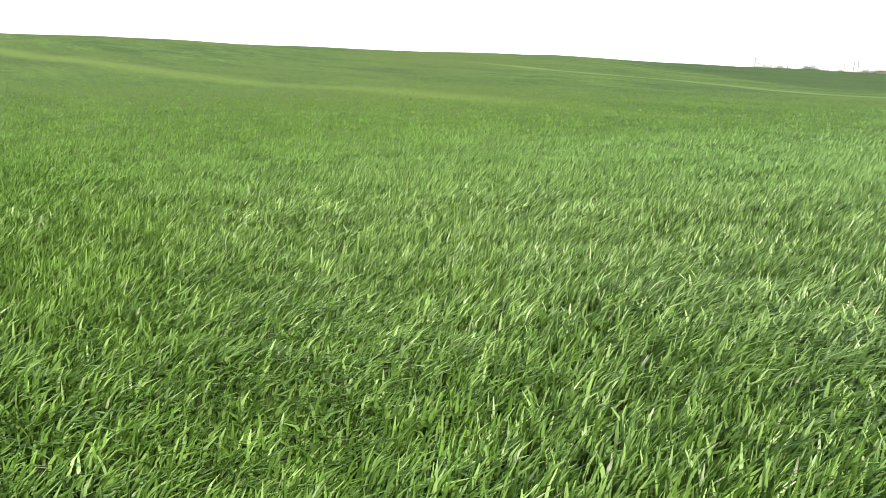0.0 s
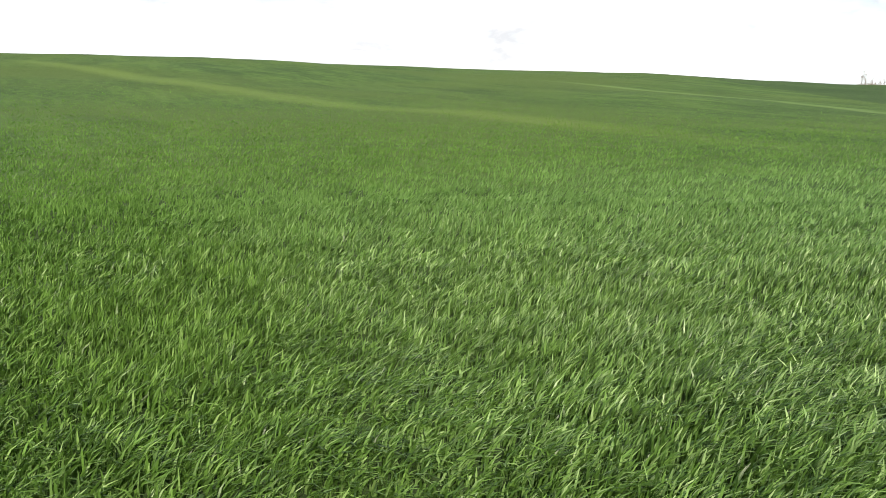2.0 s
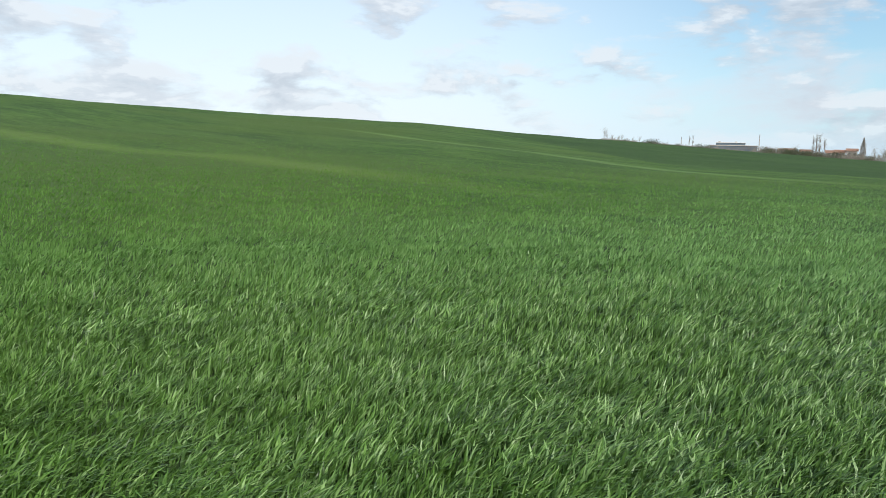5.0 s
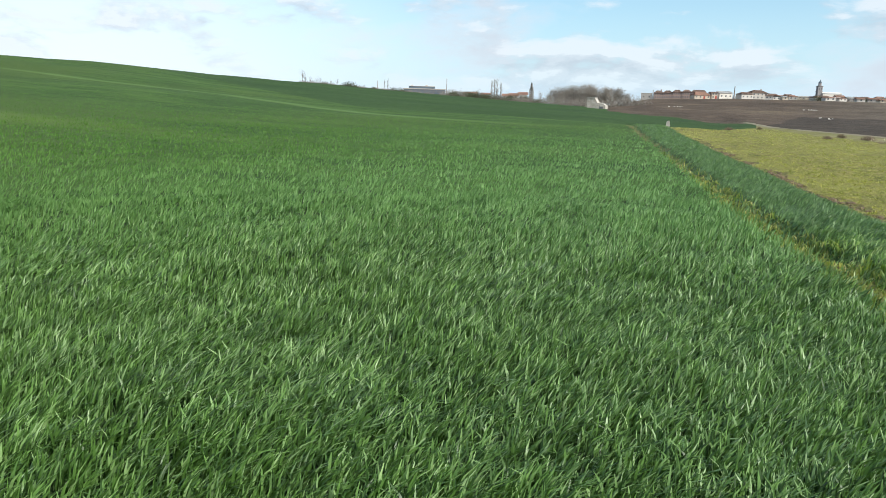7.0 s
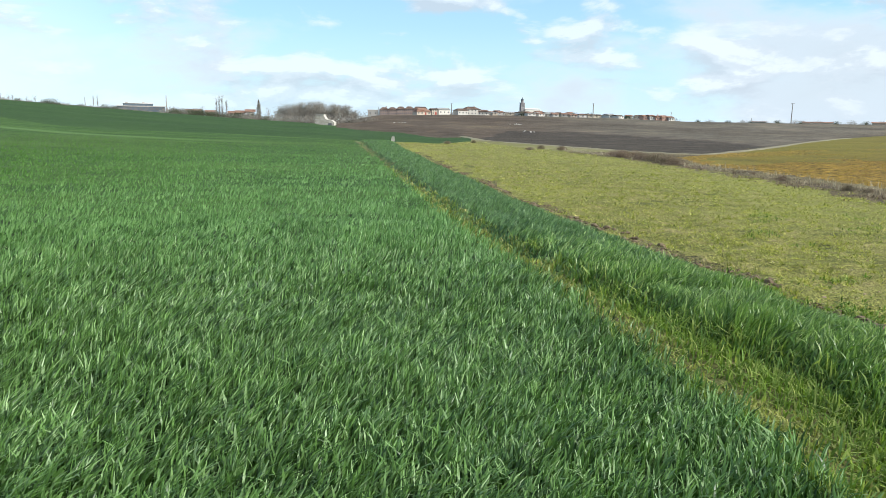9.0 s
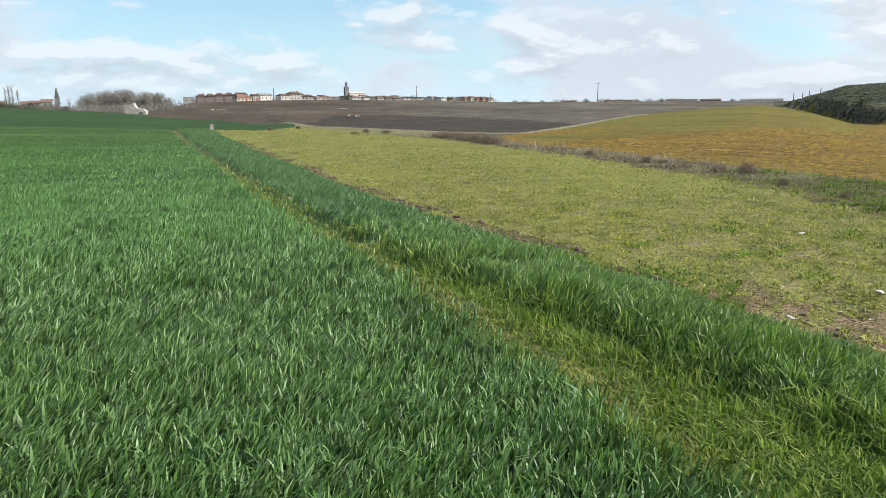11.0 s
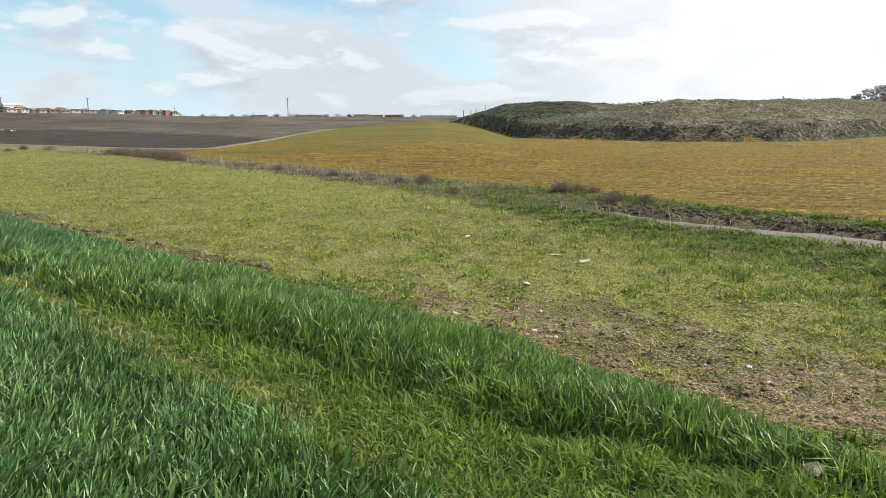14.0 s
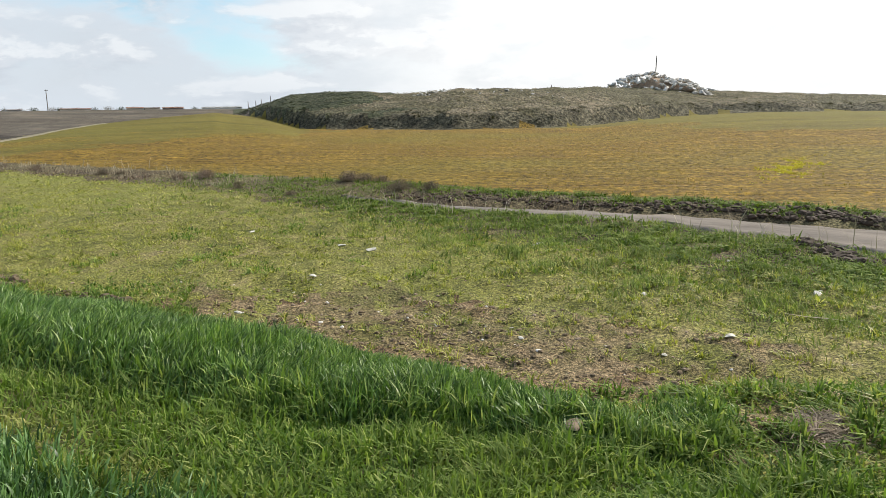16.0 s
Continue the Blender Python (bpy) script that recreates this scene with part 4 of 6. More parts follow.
def grow_field():
    for n, d0, d1, b0, b1, fall, per, off, far in ((9500, 3.3, 10, 14, 104, 0.9, 11, 0.022, False), (17000, 10, 26, 2, 62, 1.7, 7, 0.035, False), (12000, 26, 64, -8, 32, 1.7, 5, 0.08, True)):
        x, y, _ = scatter(n, d0, d1, b0, b1, fall)
        thick = 0.5 + 0.5 * waves(x, y, 1.5, 44) + 0.3 * waves(x, y, 0.5, 45)
        keep = (x > verge_out(y) - 0.05) & (x < field_out(y) + 0.4) & (y > -2.5) & (y < 60)
        keep &= rng.rand(n) < np.where(bare_at(x, y) < 0.8, np.clip(0.06 + 0.45 * thick, 0.05, 0.5), np.clip(0.55 * step(0.8, 4.5, bare_at(x, y)) + 0.05 + 0.7 * thick, 0.1, 1)) * np.where(furrow_at(x, y), 0.4, 1.0)
        x, y = x[keep], y[keep]
        k = len(x)
        big = rng.uniform(0.55, 1.35, k) * np.clip(1 + 0.35 * waves(x, y, 0.9, 48), 0.5, 1.6)
        a, r = rng.uniform(0, 360, k * per), off * np.abs(rng.randn(k * per)) * np.repeat(big, per)
        x, y, big = np.repeat(x, per) + r * np.sin(np.radians(a)), np.repeat(y, per) + r * np.cos(np.radians(a)), np.repeat(big, per)
        d, m = np.hypot(x, y), k * per
        tall = rng.uniform(0.026, 0.062, m) * big * np.interp(y, [-1, 2.0, 4], [1.3, 1.1, 1])
        wide = 0.0085 * rng.uniform(0.6, 1.3, m) * np.maximum(1, (d / 5.5) ** 0.62)
        grow("sparse_crop", "thin short yellow-green crop seedlings in small tufts" if not far else "thin yellow-green crop towards the far ditch", "crop", SPARSE, x, y, d, tall, wide, np.clip(1.0 + 0.5 * rng.randn(m), 0.15, 2.4), cuts=(0, 8), wind=a, spread=30, face=0.6)
    x, y, d = scatter(90000, 3.4, 30, 0, 104, 1.5)
    keep = (x > verge_out(y) - 0.1) & (x < field_out(y) + 0.5) & (y > -2.5) & (rng.rand(len(x)) < np.where(furrow_at(x, y), 0.2, np.interp(bare_at(x, y), [0.5, 3.5], [0.2, 0.8])))
    x, y, d = x[keep], y[keep], d[keep]
    n = len(x)
    grow("low_crop", "flat low leaves between the crop tufts", "crop", SPARSE, x, y, d, rng.uniform(0.012, 0.03, n), 0.0125 * rng.uniform(0.6, 1.4, n) * np.maximum(1, (d / 5) ** 0.65),
         np.clip(1.3 + 0.5 * rng.randn(n), 0.4, 2.2), cuts=(0, 0), wind=50, spread=110, face=0.8)
    x, y, d = scatter(200000, 3.4, 24, 5, 100, 1.4)
    keep = (x > verge_out(y)) & (x < field_out(y)) & (rng.rand(len(x)) < np.interp(bare_at(x, y), [0.5, 1.2, 5.0], [0.6, 0.85, 0.3]))
    x, y, d = x[keep], y[keep], d[keep]
    n = len(x)
    grow("straw", "dry straw and stubble strewn on the soil", "straw", STRAW, x, y, d, rng.uniform(0.01, 0.032, n),
         0.0075 * np.maximum(1, d / 6), rng.uniform(0.8, 2.2, n), cuts=(0, 0), spread=180, face=0.3)


def grow_ochre():
    x, y, d = scatter(210000, 12, 60, 22, 95, 1.7)
    # drilled rows
    a = radians(-35)
    u, v = x * math.sin(a) + y * math.cos(a), x * math.cos(a) - y * math.sin(a)
    v = np.round(v / 0.95) * 0.95 + rng.normal(0, 0.2, len(v)) + 0.25 * waves(x, y, 9, 51)
    x, y = u * math.sin(a) + v * math.cos(a), u * math.cos(a) - v * math.sin(a)
    d, b = np.hypot(x, y), np.degrees(np.arctan2(x, y))
    keep = (x > ochre_in(y) + 0.1) & (b > 17) & (d < crest_far(b) * 1.03) & ~((b > 38) & (d > mound_foot(b) - 0.3))
    keep &= rng.rand(len(x)) < np.clip(0.75 + 0.4 * waves(x, y, 4, 52), 0.25, 1) * step(70, 26, d)
    x, y, d = x[keep], y[keep], d[keep]
    olive = olive_at(x + 1.5 * rng.randn(len(x)), y + 3 * rng.randn(len(x)))
    for sel, mat, name, label in ((~olive, OCHRE, "ochre_crop", "short ochre-orange crop plants in drilled rows"), (olive, OLIVE, "olive_crop", "short olive-green crop plants in drilled rows")):
        n = int(sel.sum())
        grow(name, label, "crop", mat, x[sel], y[sel], d[sel], rng.uniform(0.02, 0.055, n), 0.02 * rng.uniform(0.7, 1.4, n) * np.maximum(1, (d[sel] / 13) ** 0.8),
             np.clip(1.6 + 0.5 * rng.randn(n), 0.5, 2.6), cuts=(0, 0), wind=58, spread=60, face=0.3)


def grow_short():
    x, y, d = scatter(150000, 1.5, 9, 15, 102, 1.4)
    keep = (x > wheat_edge(y) + 0.1) & (x < np.interp(y, [-1, 1, 2, 4], [5.6, 4.9, 4.0, 3.3])) & (y < 4.2) & (y > -0.8) & ~clear_at(x, y)
    keep &= rng.rand(len(x)) < np.clip(0.7 + 0.5 * waves(x, y, 0.8, 46), 0.15, 1) * step(4.2, 2.6, y)
    x, y, d = x[keep], y[keep], d[keep]
    n = len(x)
    grow("short_grass", "short bright green grass at the end of the verge", "grass", SHORT, x, y, d, rng.uniform(0.04, 0.095, n) * (1 + 0.5 * waves(x, y, 0.6, 47)),
         0.0128 * rng.uniform(0.7, 1.4, n), np.clip(0.85 + 0.4 * rng.randn(n), 0.05, 1.8), cuts=(0, 20), spread=110, face=0.8)


def grow_fringe():
    # straggling tufts of green grass creeping from the verge into the field
    n = 60000
    y = 1.0 + 12 * rng.rand(n) ** 1.3
    x = verge_out(y) - 0.05 + np.abs(rng.normal(0, 0.5, n))
    keep = rng.rand(n) < np.clip(0.35 + 0.7 * waves(x, y, 1.6, 55) + 0.4 * waves(x, y, 0.5, 56), 0, 1) * np.clip(1.15 - (x - verge_out(y)) / 1.1, 0, 1) * step(9, 5, y)
    x2, y2, d2 = scatter(90000, 4.5, 16, 22, 98, 1.3)
    keep2 = (waves(x2, y2, 1.9, 57) + 0.5 * waves(x2, y2, 0.6, 58) > 0.78) & (x2 > verge_out(y2)) & (x2 < field_out(y2) + 0.4)
    keep &= ~clear_at(x, y) & (bare_at(x, y) > 0.9 + 0.3 * waves(x, y, 0.6, 59))
    keep2 &= ~clear_at(x2, y2) & (bare_at(x2, y2) > 1.5)
    x, y = np.concatenate([x[keep], x2[keep2]]), np.concatenate([y[keep], y2[keep2]])
    d, n = np.hypot(x, y), len(x)
    grow("grass_tufts", "tufts of greener grass scattered over the thin crop", "grass", SHORT, x, y, d, rng.uniform(0.03, 0.085, n),
         0.0095 * rng.uniform(0.7, 1.3, n) * np.maximum(1, (d / 5) ** 0.6), np.clip(0.9 + 0.4 * rng.randn(n), 0.1, 2), cuts=(5, 12), spread=120, face=0.7)


def grow_bank_grass():
    x, y, d = scatter(230000, 5.5, 20, 22, 100, 1.4)
    out = x - field_out(y)
    lump = 0.5 + 0.5 * waves(x, y, 0.8, 66) + 0.25 * waves(x, y, 0.35, 67)
    keep = (out > -2.6 + 0.2 * np.clip(y, 0, 12)) & (x < road_in(y) - 0.02 + 0.1 * rng.randn(len(x))) & (y < 9) & (y > -3)
    keep &= rng.rand(len(x)) < step(9, 5, y) * np.clip(step(-2.6, -0.2, out) * (0.15 + lump), 0.0, 1)
    x, y, d, lump = x[keep], y[keep], d[keep], lump[keep]
    n = len(x)
    grow("bank_grass", "soft pale green grass on the bank by the road", "grass", BANK_LEAF, x, y, d, rng.uniform(0.03, 0.085, n) * np.clip(0.5 + lump, 0.4, 1.8),
         0.0082 * rng.uniform(0.7, 1.4, n) * np.maximum(1, d / 9), np.clip(0.7 + 0.35 * rng.randn(n), 0.1, 1.5), cuts=(0, 9), wind=50, spread=100, face=1.0)


def grow_behind():
    x, y, d = scatter(34000, 0.4, 8, 88, 200, 1.0)
    keep = (x > wheat_edge(y)) & (y < 0.6) & (x < 7.5)
    x, y, d = x[keep], y[keep], d[keep]
    n = len(x)
    grow("trodden_turf", "short uneven grass round the end of the path", "grass", SHORT, x, y, d, rng.uniform(0.03, 0.09, n) * np.where(x > 4.5, 0.6, 1.0), 0.018 * rng.uniform(0.7, 1.4, n),
         np.clip(0.9 + 0.4 * rng.randn(n), 0.05, 1.8), cuts=(0, 20), spread=110, face=0.8)


grow_short()
grow_behind()
grow_bank_grass()
grow_fringe()
grow_wheat()
grow_verge()
grow_path()
grow_field()
grow_ochre()


# ---------------------------------------------------------------- small growth by the road
def grow_bank():
    # broad-leaved weeds between the field and the road
    x, y, d = scatter(400000, 6.5, 32, 15, 100, 1.2)
    band = np.exp(-((x - np.interp(y, [-2, 1, 4, 8, 11, 13, 16], [8.2, 8.4, 9.2, 9.4, 10.4, 10.7, 10.9])) / 0.85) ** 2)
    far_side = np.exp(-((x - np.interp(y, [-2, 2, 6, 10, 14], [12.4, 12.2, 12.0, 11.7, 11.6])) / 0.45) ** 2) * (y < 13) * 1.6 * step(0.8, 3.2, y)
    clump = 0.55 + 0.6 * waves(x, y, 0.9, 71) + 0.3 * waves(x, y, 2.6, 72)
    road = (x > road_in(y) - 0.05) & (x < road_out(y) + 0.15) & (y < 9.8)
    keep = (rng.rand(len(x)) < np.clip((band + far_side) * clump * np.interp(y, [6, 9, 14, 17], [1, 1.6, 1.4, 0.3]), 0, 1)) & ~road & (y < 17)
    x, y, d = x[keep], y[keep], d[keep]
    n = len(x)
    tall = rng.uniform(0.04, 0.12, n) * (1 + 0.5 * waves(x, y, 0.8, 73))
    wide = rng.uniform(0.013, 0.028, n)
    grow("bank_weeds", "clumps of dark green broad-leaved weeds", "weeds", WEED, x, y, d, tall, wide,
         np.clip(1.4 + 0.6 * rng.randn(n), 0.3, 2.4), cuts=(0, 14), wind=50, spread=110, face=0.5)
    # dry reeds and dead stems along the ditch
    y = rng.uniform(13, 44, 5200)
    x = field_out(y) + 0.5 + np.abs(rng.normal(0, 0.7, len(y)))
    keep = (rng.rand(len(y)) < np.clip(0.35 + 0.6 * waves(x, y, 2.2, 74), 0.05, 1)) & (y < 44)
    x, y = x[keep], y[keep]
    # a few taller dead stems by the road
    y2 = rng.uniform(-0.5, 9.5, 90)
    x, y = np.concatenate([x, road_in(y2) - 0.45 + 0.35 * rng.randn(90)]), np.concatenate([y, y2])
    d, n = np.hypot(x, y), len(x)
    grow("dry_reeds", "pale grey dry reeds along the ditch", "reeds", REED, x, y, d, np.where(np.arange(n) >= n - 90, rng.uniform(0.2, 0.5, n), rng.uniform(0.06, 0.22, n) * (1 + 1.2 * (rng.rand(n) > 0.93))),
         0.008 * np.maximum(1, d / 18), np.clip(0.55 + 0.35 * rng.randn(n), 0, 1.4), cuts=(0, 60), wind=50, spread=70, face=0.7)
    y = rng.uniform(0.5, 42, 11000)
    x = np.interp(y, [0, 8, 12, 20, 42], [11.9, 11.3, 10.4, 10.2, 9.0]) + rng.normal(0, 0.45, len(y))
    road = (x > road_in(y) - 0.1) & (x < road_out(y) + 0.1) & (y < 10)
    keep = (rng.rand(len(y)) < np.clip(0.2 + 0.9 * waves(x, y, 2.6, 75), 0.03, 1)) & ~road
    x, y = x[keep], y[keep]
    d, n = np.hypot(x, y), len(x)
    grow("ditch_scrub", "low dark brown dead growth in the ditch", "scrub", SCRUB, x, y, d, rng.uniform(0.03, 0.09, n),
         0.018 * np.maximum(1, d / 16), np.clip(0.7 + 0.4 * rng.randn(n), 0, 1.6), cuts=(0, 60), wind=50, spread=90, face=0.7)
    # matted dead stalks near the end of the verge
    n = 1300
    x, y = 4.2 + 0.14 * rng.randn(n), 0.80 + 0.055 * rng.randn(n)
    grow("dead_stalks", "matted dark dead stalks on the ground", "straw", SCRUB, x, y, np.hypot(x, y), rng.uniform(0.02, 0.06, n),
         np.full(n, 0.008), rng.uniform(1, 3.5, n), cuts=(9, 20), spread=180)
    # a patch of yellow flowering plants in the ochre field
    n = 3000
    x = 20.9 + 1.5 * rng.randn(n)
    y = 4.5 + 0.1 * (x - 20.5) + 0.2 * np.sin(x * 1.9) + rng.normal(0, 0.26, n)
    keep = rng.rand(n) < np.clip(0.4 + 0.8 * waves(x, y, 1.2, 76), 0, 1)
    x, y = x[keep], y[keep]
    n = len(x)
    grow("yellow_flowers", "patch of bright yellow flowering plants", "flowers", YELLOW, x, y, np.hypot(x, y), rng.uniform(0.03, 0.07, n),
         np.full(n, 0.03), np.clip(0.8 + 0.4 * rng.randn(n), 0, 2), cuts=(0, 60), spread=170)


def tussocks(n, d0, d1, b0, b1, per, off):
    """Places of blades standing in tufts, the way each leans out, and which tuft it is in."""
    x, y, _ = scatter(n, d0, d1, b0, b1, 0.6)
    a = rng.uniform(0, 360, n * per)
    r = off * np.abs(rng.randn(n * per))
    x, y = np.repeat(x, per) + r * np.sin(np.radians(a)), np.repeat(y, per) + r * np.cos(np.radians(a))
    return x, y, np.hypot(x, y), a


def grow_heath():
    x, y, d, a = tussocks(13000, 56, 112, 37.2, 98, 7, 0.2)
    b = np.degrees(np.arctan2(x, y))
    into = d - mound_foot(b)
    keep = (into > -0.2) & (into < 32) & (rng.rand(len(x)) < np.where((into < 4) | (b < 47), 1.0, np.clip(0.6 + 0.5 * waves(x, y, 4, 81), 0.12, 1)))
    x, y, d, a, b, into = x[keep], y[keep], d[keep], a[keep], b[keep], into[keep]
    el = np.degrees(np.arctan2(height(x, y) - 1.6, d))
    n = len(x)
    mood = waves(x, y, 7, 84) + 0.6 * waves(x, y, 2.2, 85) + 0.35 * rng.randn(n)
    size = rng.uniform(0.6, 1.3, n) * (1 + 0.4 * waves(x, y, 2.5, 82))
    # the steep foot, the dark scrub on the end hump, a pale worn terrace, green tufts, and dry grass above
    foot = into + 1.3 * mood < 3.4
    ledge = (np.abs(el - ledge_line(b)) < 0.2) & (b > 40) & (b < 51.5)
    hump = (b < 48.5 + 1.6 * mood) & ~ledge
    dry = (into + 4.0 * mood > 9.0) & ~hump
    kinds = ((foot & ~ledge, BRUSH, "foot_scrub", "brush along the foot of the mound, coloured dark for shade", 0.16, 0.07),
             (hump & ~foot, DARK_HEATH, "dark_heath", "dark green scrub on the end of the mound", 0.10, 0.075),
             (dry & ~foot & ~ledge, DRY_HEATH, "dry_grass", "pale grey-brown dry grass on top of the mound", 0.085, 0.05),
             (~foot & ~hump & ~dry & ~ledge, HEATH, "heath", "olive-green heath tufts on the mound", 0.10, 0.06),
             (ledge & (rng.rand(n) < 0.45), DRY_HEATH, "ledge_grass", "thin dry grass on a pale worn ledge", 0.06, 0.04))
    for sel, mat, name, label, tall, wide in kinds:
        grow(name, label, "scrub", mat, x[sel], y[sel], d[sel], tall * size[sel], wide * size[sel] * np.maximum(1, d[sel] / 70), np.clip(1.3 + 0.5 * rng.randn(sel.sum()), 0.3, 2.4),
             cuts=(0, 0), wind=a[sel], spread=25, face=0.6)


grow_bank()
grow_heath()


# ---------------------------------------------------------------- helpers for things
def part(name, bm, mat, parent, label=""):
    """One mesh under a thing or a part."""
    me = bpy.data.meshes.new(name)
    bm.to_mesh(me)
    bm.free()
    me.materials.append(mat)
    ob = new(name, me)
    ob.parent = parent
    return tagged(ob, label)


def piece(name, me, m, parent):
    ob = new(name, me)
    ob.parent = parent
    ob.matrix_basis = m
    return ob


def box(bm, x0, x1, y0, y1, z0, z1, bevel=0.0):
    g = bmesh.ops.create_cube(bm, size=1.0)["verts"]
    for v in g:
        v.co = Vector(((x0 + x1) / 2 + v.co.x * (x1 - x0), (y0 + y1) / 2 + v.co.y * (y1 - y0), (z0 + z1) / 2 + v.co.z * (z1 - z0)))
    if bevel:
        es = {e for v in g for e in v.link_edges}
        bmesh.ops.bevel(bm, geom=list(es), offset=bevel, segments=1, affect="EDGES")
    return bm


def tube(bm, points, radii, sides=6):
    rings = []
    for p, r in zip(points, radii):
        rings.append([bm.verts.new((p[0] + r * math.cos(6.2832 * k / sides), p[1] + r * math.sin(6.2832 * k / sides), p[2])) for k in range(sides)])
    for a, b in zip(rings, rings[1:]):
        for k in range(sides):
            bm.faces.new((a[k], a[(k + 1) % sides], b[(k + 1) % sides], b[k]))
    bm.faces.new(rings[-1])
    bm.faces.new(rings[0][::-1])


def at(bearing, far, up=None, turn=0.0, size=1.0):
    """A pose on the land at a bearing and distance; turn 0 faces the viewer."""
    a = radians(bearing)
    x, y = far * math.sin(a), far * math.cos(a)
    z = float(height(np.array([x]), np.array([y]))[0]) if up is None else up
    return pose(x, y, z, 0, 0, -bearing + turn) @ Matrix.Scale(size, 4)


# bark, twigs, window glass and brown tile carry distance haze as paler colour
BARK = plain_material("bark", (0.195, 0.169, 0.150), 0.9, vary=0.5)
TWIGS = leaf_material("hazed_winter_twigs", [(0.0, (0.169, 0.153, 0.145)), (0.6, (0.267, 0.244, 0.232)), (1.0, (0.390, 0.358, 0.343))], (0.195, 0.189, 0.165), 0.3, rough=0.9, through=0.1)
EVERGREEN = leaf_material("evergreen_leaf", [(0.0, (0.035, 0.05, 0.025)), (1.0, (0.085, 0.10, 0.05))], (0.04, 0.06, 0.025), 0.3, rough=0.7, through=0.05)
POLE = plain_material("weathered_pole", (0.26, 0.24, 0.22), 0.85, vary=0.5)
GLASS = plain_material("hazed_window", (0.153, 0.158, 0.171), 0.2, vary=0.1)
WHITE = plain_material("white_render", (0.682, 0.649, 0.594), 0.85)
CREAM = plain_material("cream_render", (0.594, 0.517, 0.418), 0.85)
BRICK = plain_material("red_brick", (0.312, 0.234, 0.203), 0.9)
ORANGE = plain_material("orange_brick", (0.653, 0.399, 0.300), 0.9)
GREY = plain_material("grey_render", (0.42, 0.40, 0.37), 0.85)
SANDSTONE = plain_material("grey_sandstone", (0.27, 0.26, 0.265), 0.9)
SLATE_BLUE = plain_material("blue_grey_cladding", (0.110, 0.143, 0.176), 0.85)
WEATHERED = plain_material("weathered_render", (0.43, 0.40, 0.36), 0.9, vary=0.6)
TILE = plain_material("brown_roof_tile", (0.241, 0.168, 0.132), 0.9)
TILE_RED = plain_material("orange_roof_tile", (0.425, 0.258, 0.192), 0.9)
SHEET_ROOF = plain_material("pale_sheet_roof", (0.60, 0.59, 0.57), 0.6)
DOOR_RED = plain_material("red_door", (0.35, 0.06, 0.04), 0.6)


# ---------------------------------------------------------------- stones
def rock_meshes(mat, n, seed):
    out = []
    rr = random.Random(seed)
    for k in range(n):
        bm = bmesh.new()
        flat = rr.uniform(0.5, 0.85)
        for i in range(16):
            p = Vector((rr.gauss(0, 1), rr.gauss(0, 1), rr.gauss(0, 1))).normalized() * rr.uniform(0.42, 0.6)
            bm.verts.new((p.x * 1.1, p.y, p.z * flat))
        bmesh.ops.convex_hull(bm, input=bm.verts[:])
        bmesh.ops.delete(bm, geom=[v for v in bm.verts if not v.link_faces], context="VERTS")
        bmesh.ops.bevel(bm, geom=bm.edges[:], offset=0.05, segments=1, affect="EDGES", clamp_overlap=True)
        me = bpy.data.meshes.new("stone")
        bm.to_mesh(me)
        bm.free()
        me.materials.append(mat)
        out.append(me)
    return out


PALE_ROCKS = rock_meshes(STONE, 6, 3)
BROWN_STONE = plain_material("brown_stone", (0.36, 0.27, 0.19), 0.9, vary=0.6, scale=9.0)
BROWN_ROCKS = rock_meshes(BROWN_STONE, 3, 4)
CLOD = plain_material("dark_earth_clod", (0.08, 0.055, 0.036), 0.95, vary=0.6, scale=8.0)


CRUMB = plain_material("brown_earth_crumb", (0.165, 0.12, 0.07), 0.95, vary=0.6, scale=8.0)


def lay_stone(x, y, size, turn, label, meshes=PALE_ROCKS, k=0, flat=0.6):
    z = float(height(np.array([x]), np.array([y]))[0])
    ob = new("stone", meshes[k % len(meshes)])
    ob.matrix_world = pose(x, y, z + size * 0.12, 0, 0, turn) @ Matrix.Diagonal((size * 1.3, size, size * flat, 1))
    tagged(ob, label, "stone", "stones in the field")


WHITE_LABEL = "pale whitish stone lying on the thin crop"
for k, (x, y, s) in enumerate([(6.43, 5.91, 0.11), (6.61, 8.26, 0.09), (5.13, 5.48, 0.07), (3.95, 5.1, 0.06), (5.40, 1.62, 0.08),
                               (7.18, 1.38, 0.11), (6.32, 2.61, 0.07), (6.69, 2.59, 0.055), (6.52, 6.48, 0.085), (7.9, 4.55, 0.10), (8.1, 2.4, 0.06)]):
    lay_stone(x, y, s, 37 * k, WHITE_LABEL, k=k)
lay_stone(3.5, 1.84, 0.10, 20, "light brown stone half hidden in the verge grass", BROWN_ROCKS, 0, 0.8)
lay_stone(2.55, 1.95, 0.09, 70, "light brown stone on the trodden path", BROWN_ROCKS, 1, 0.7)


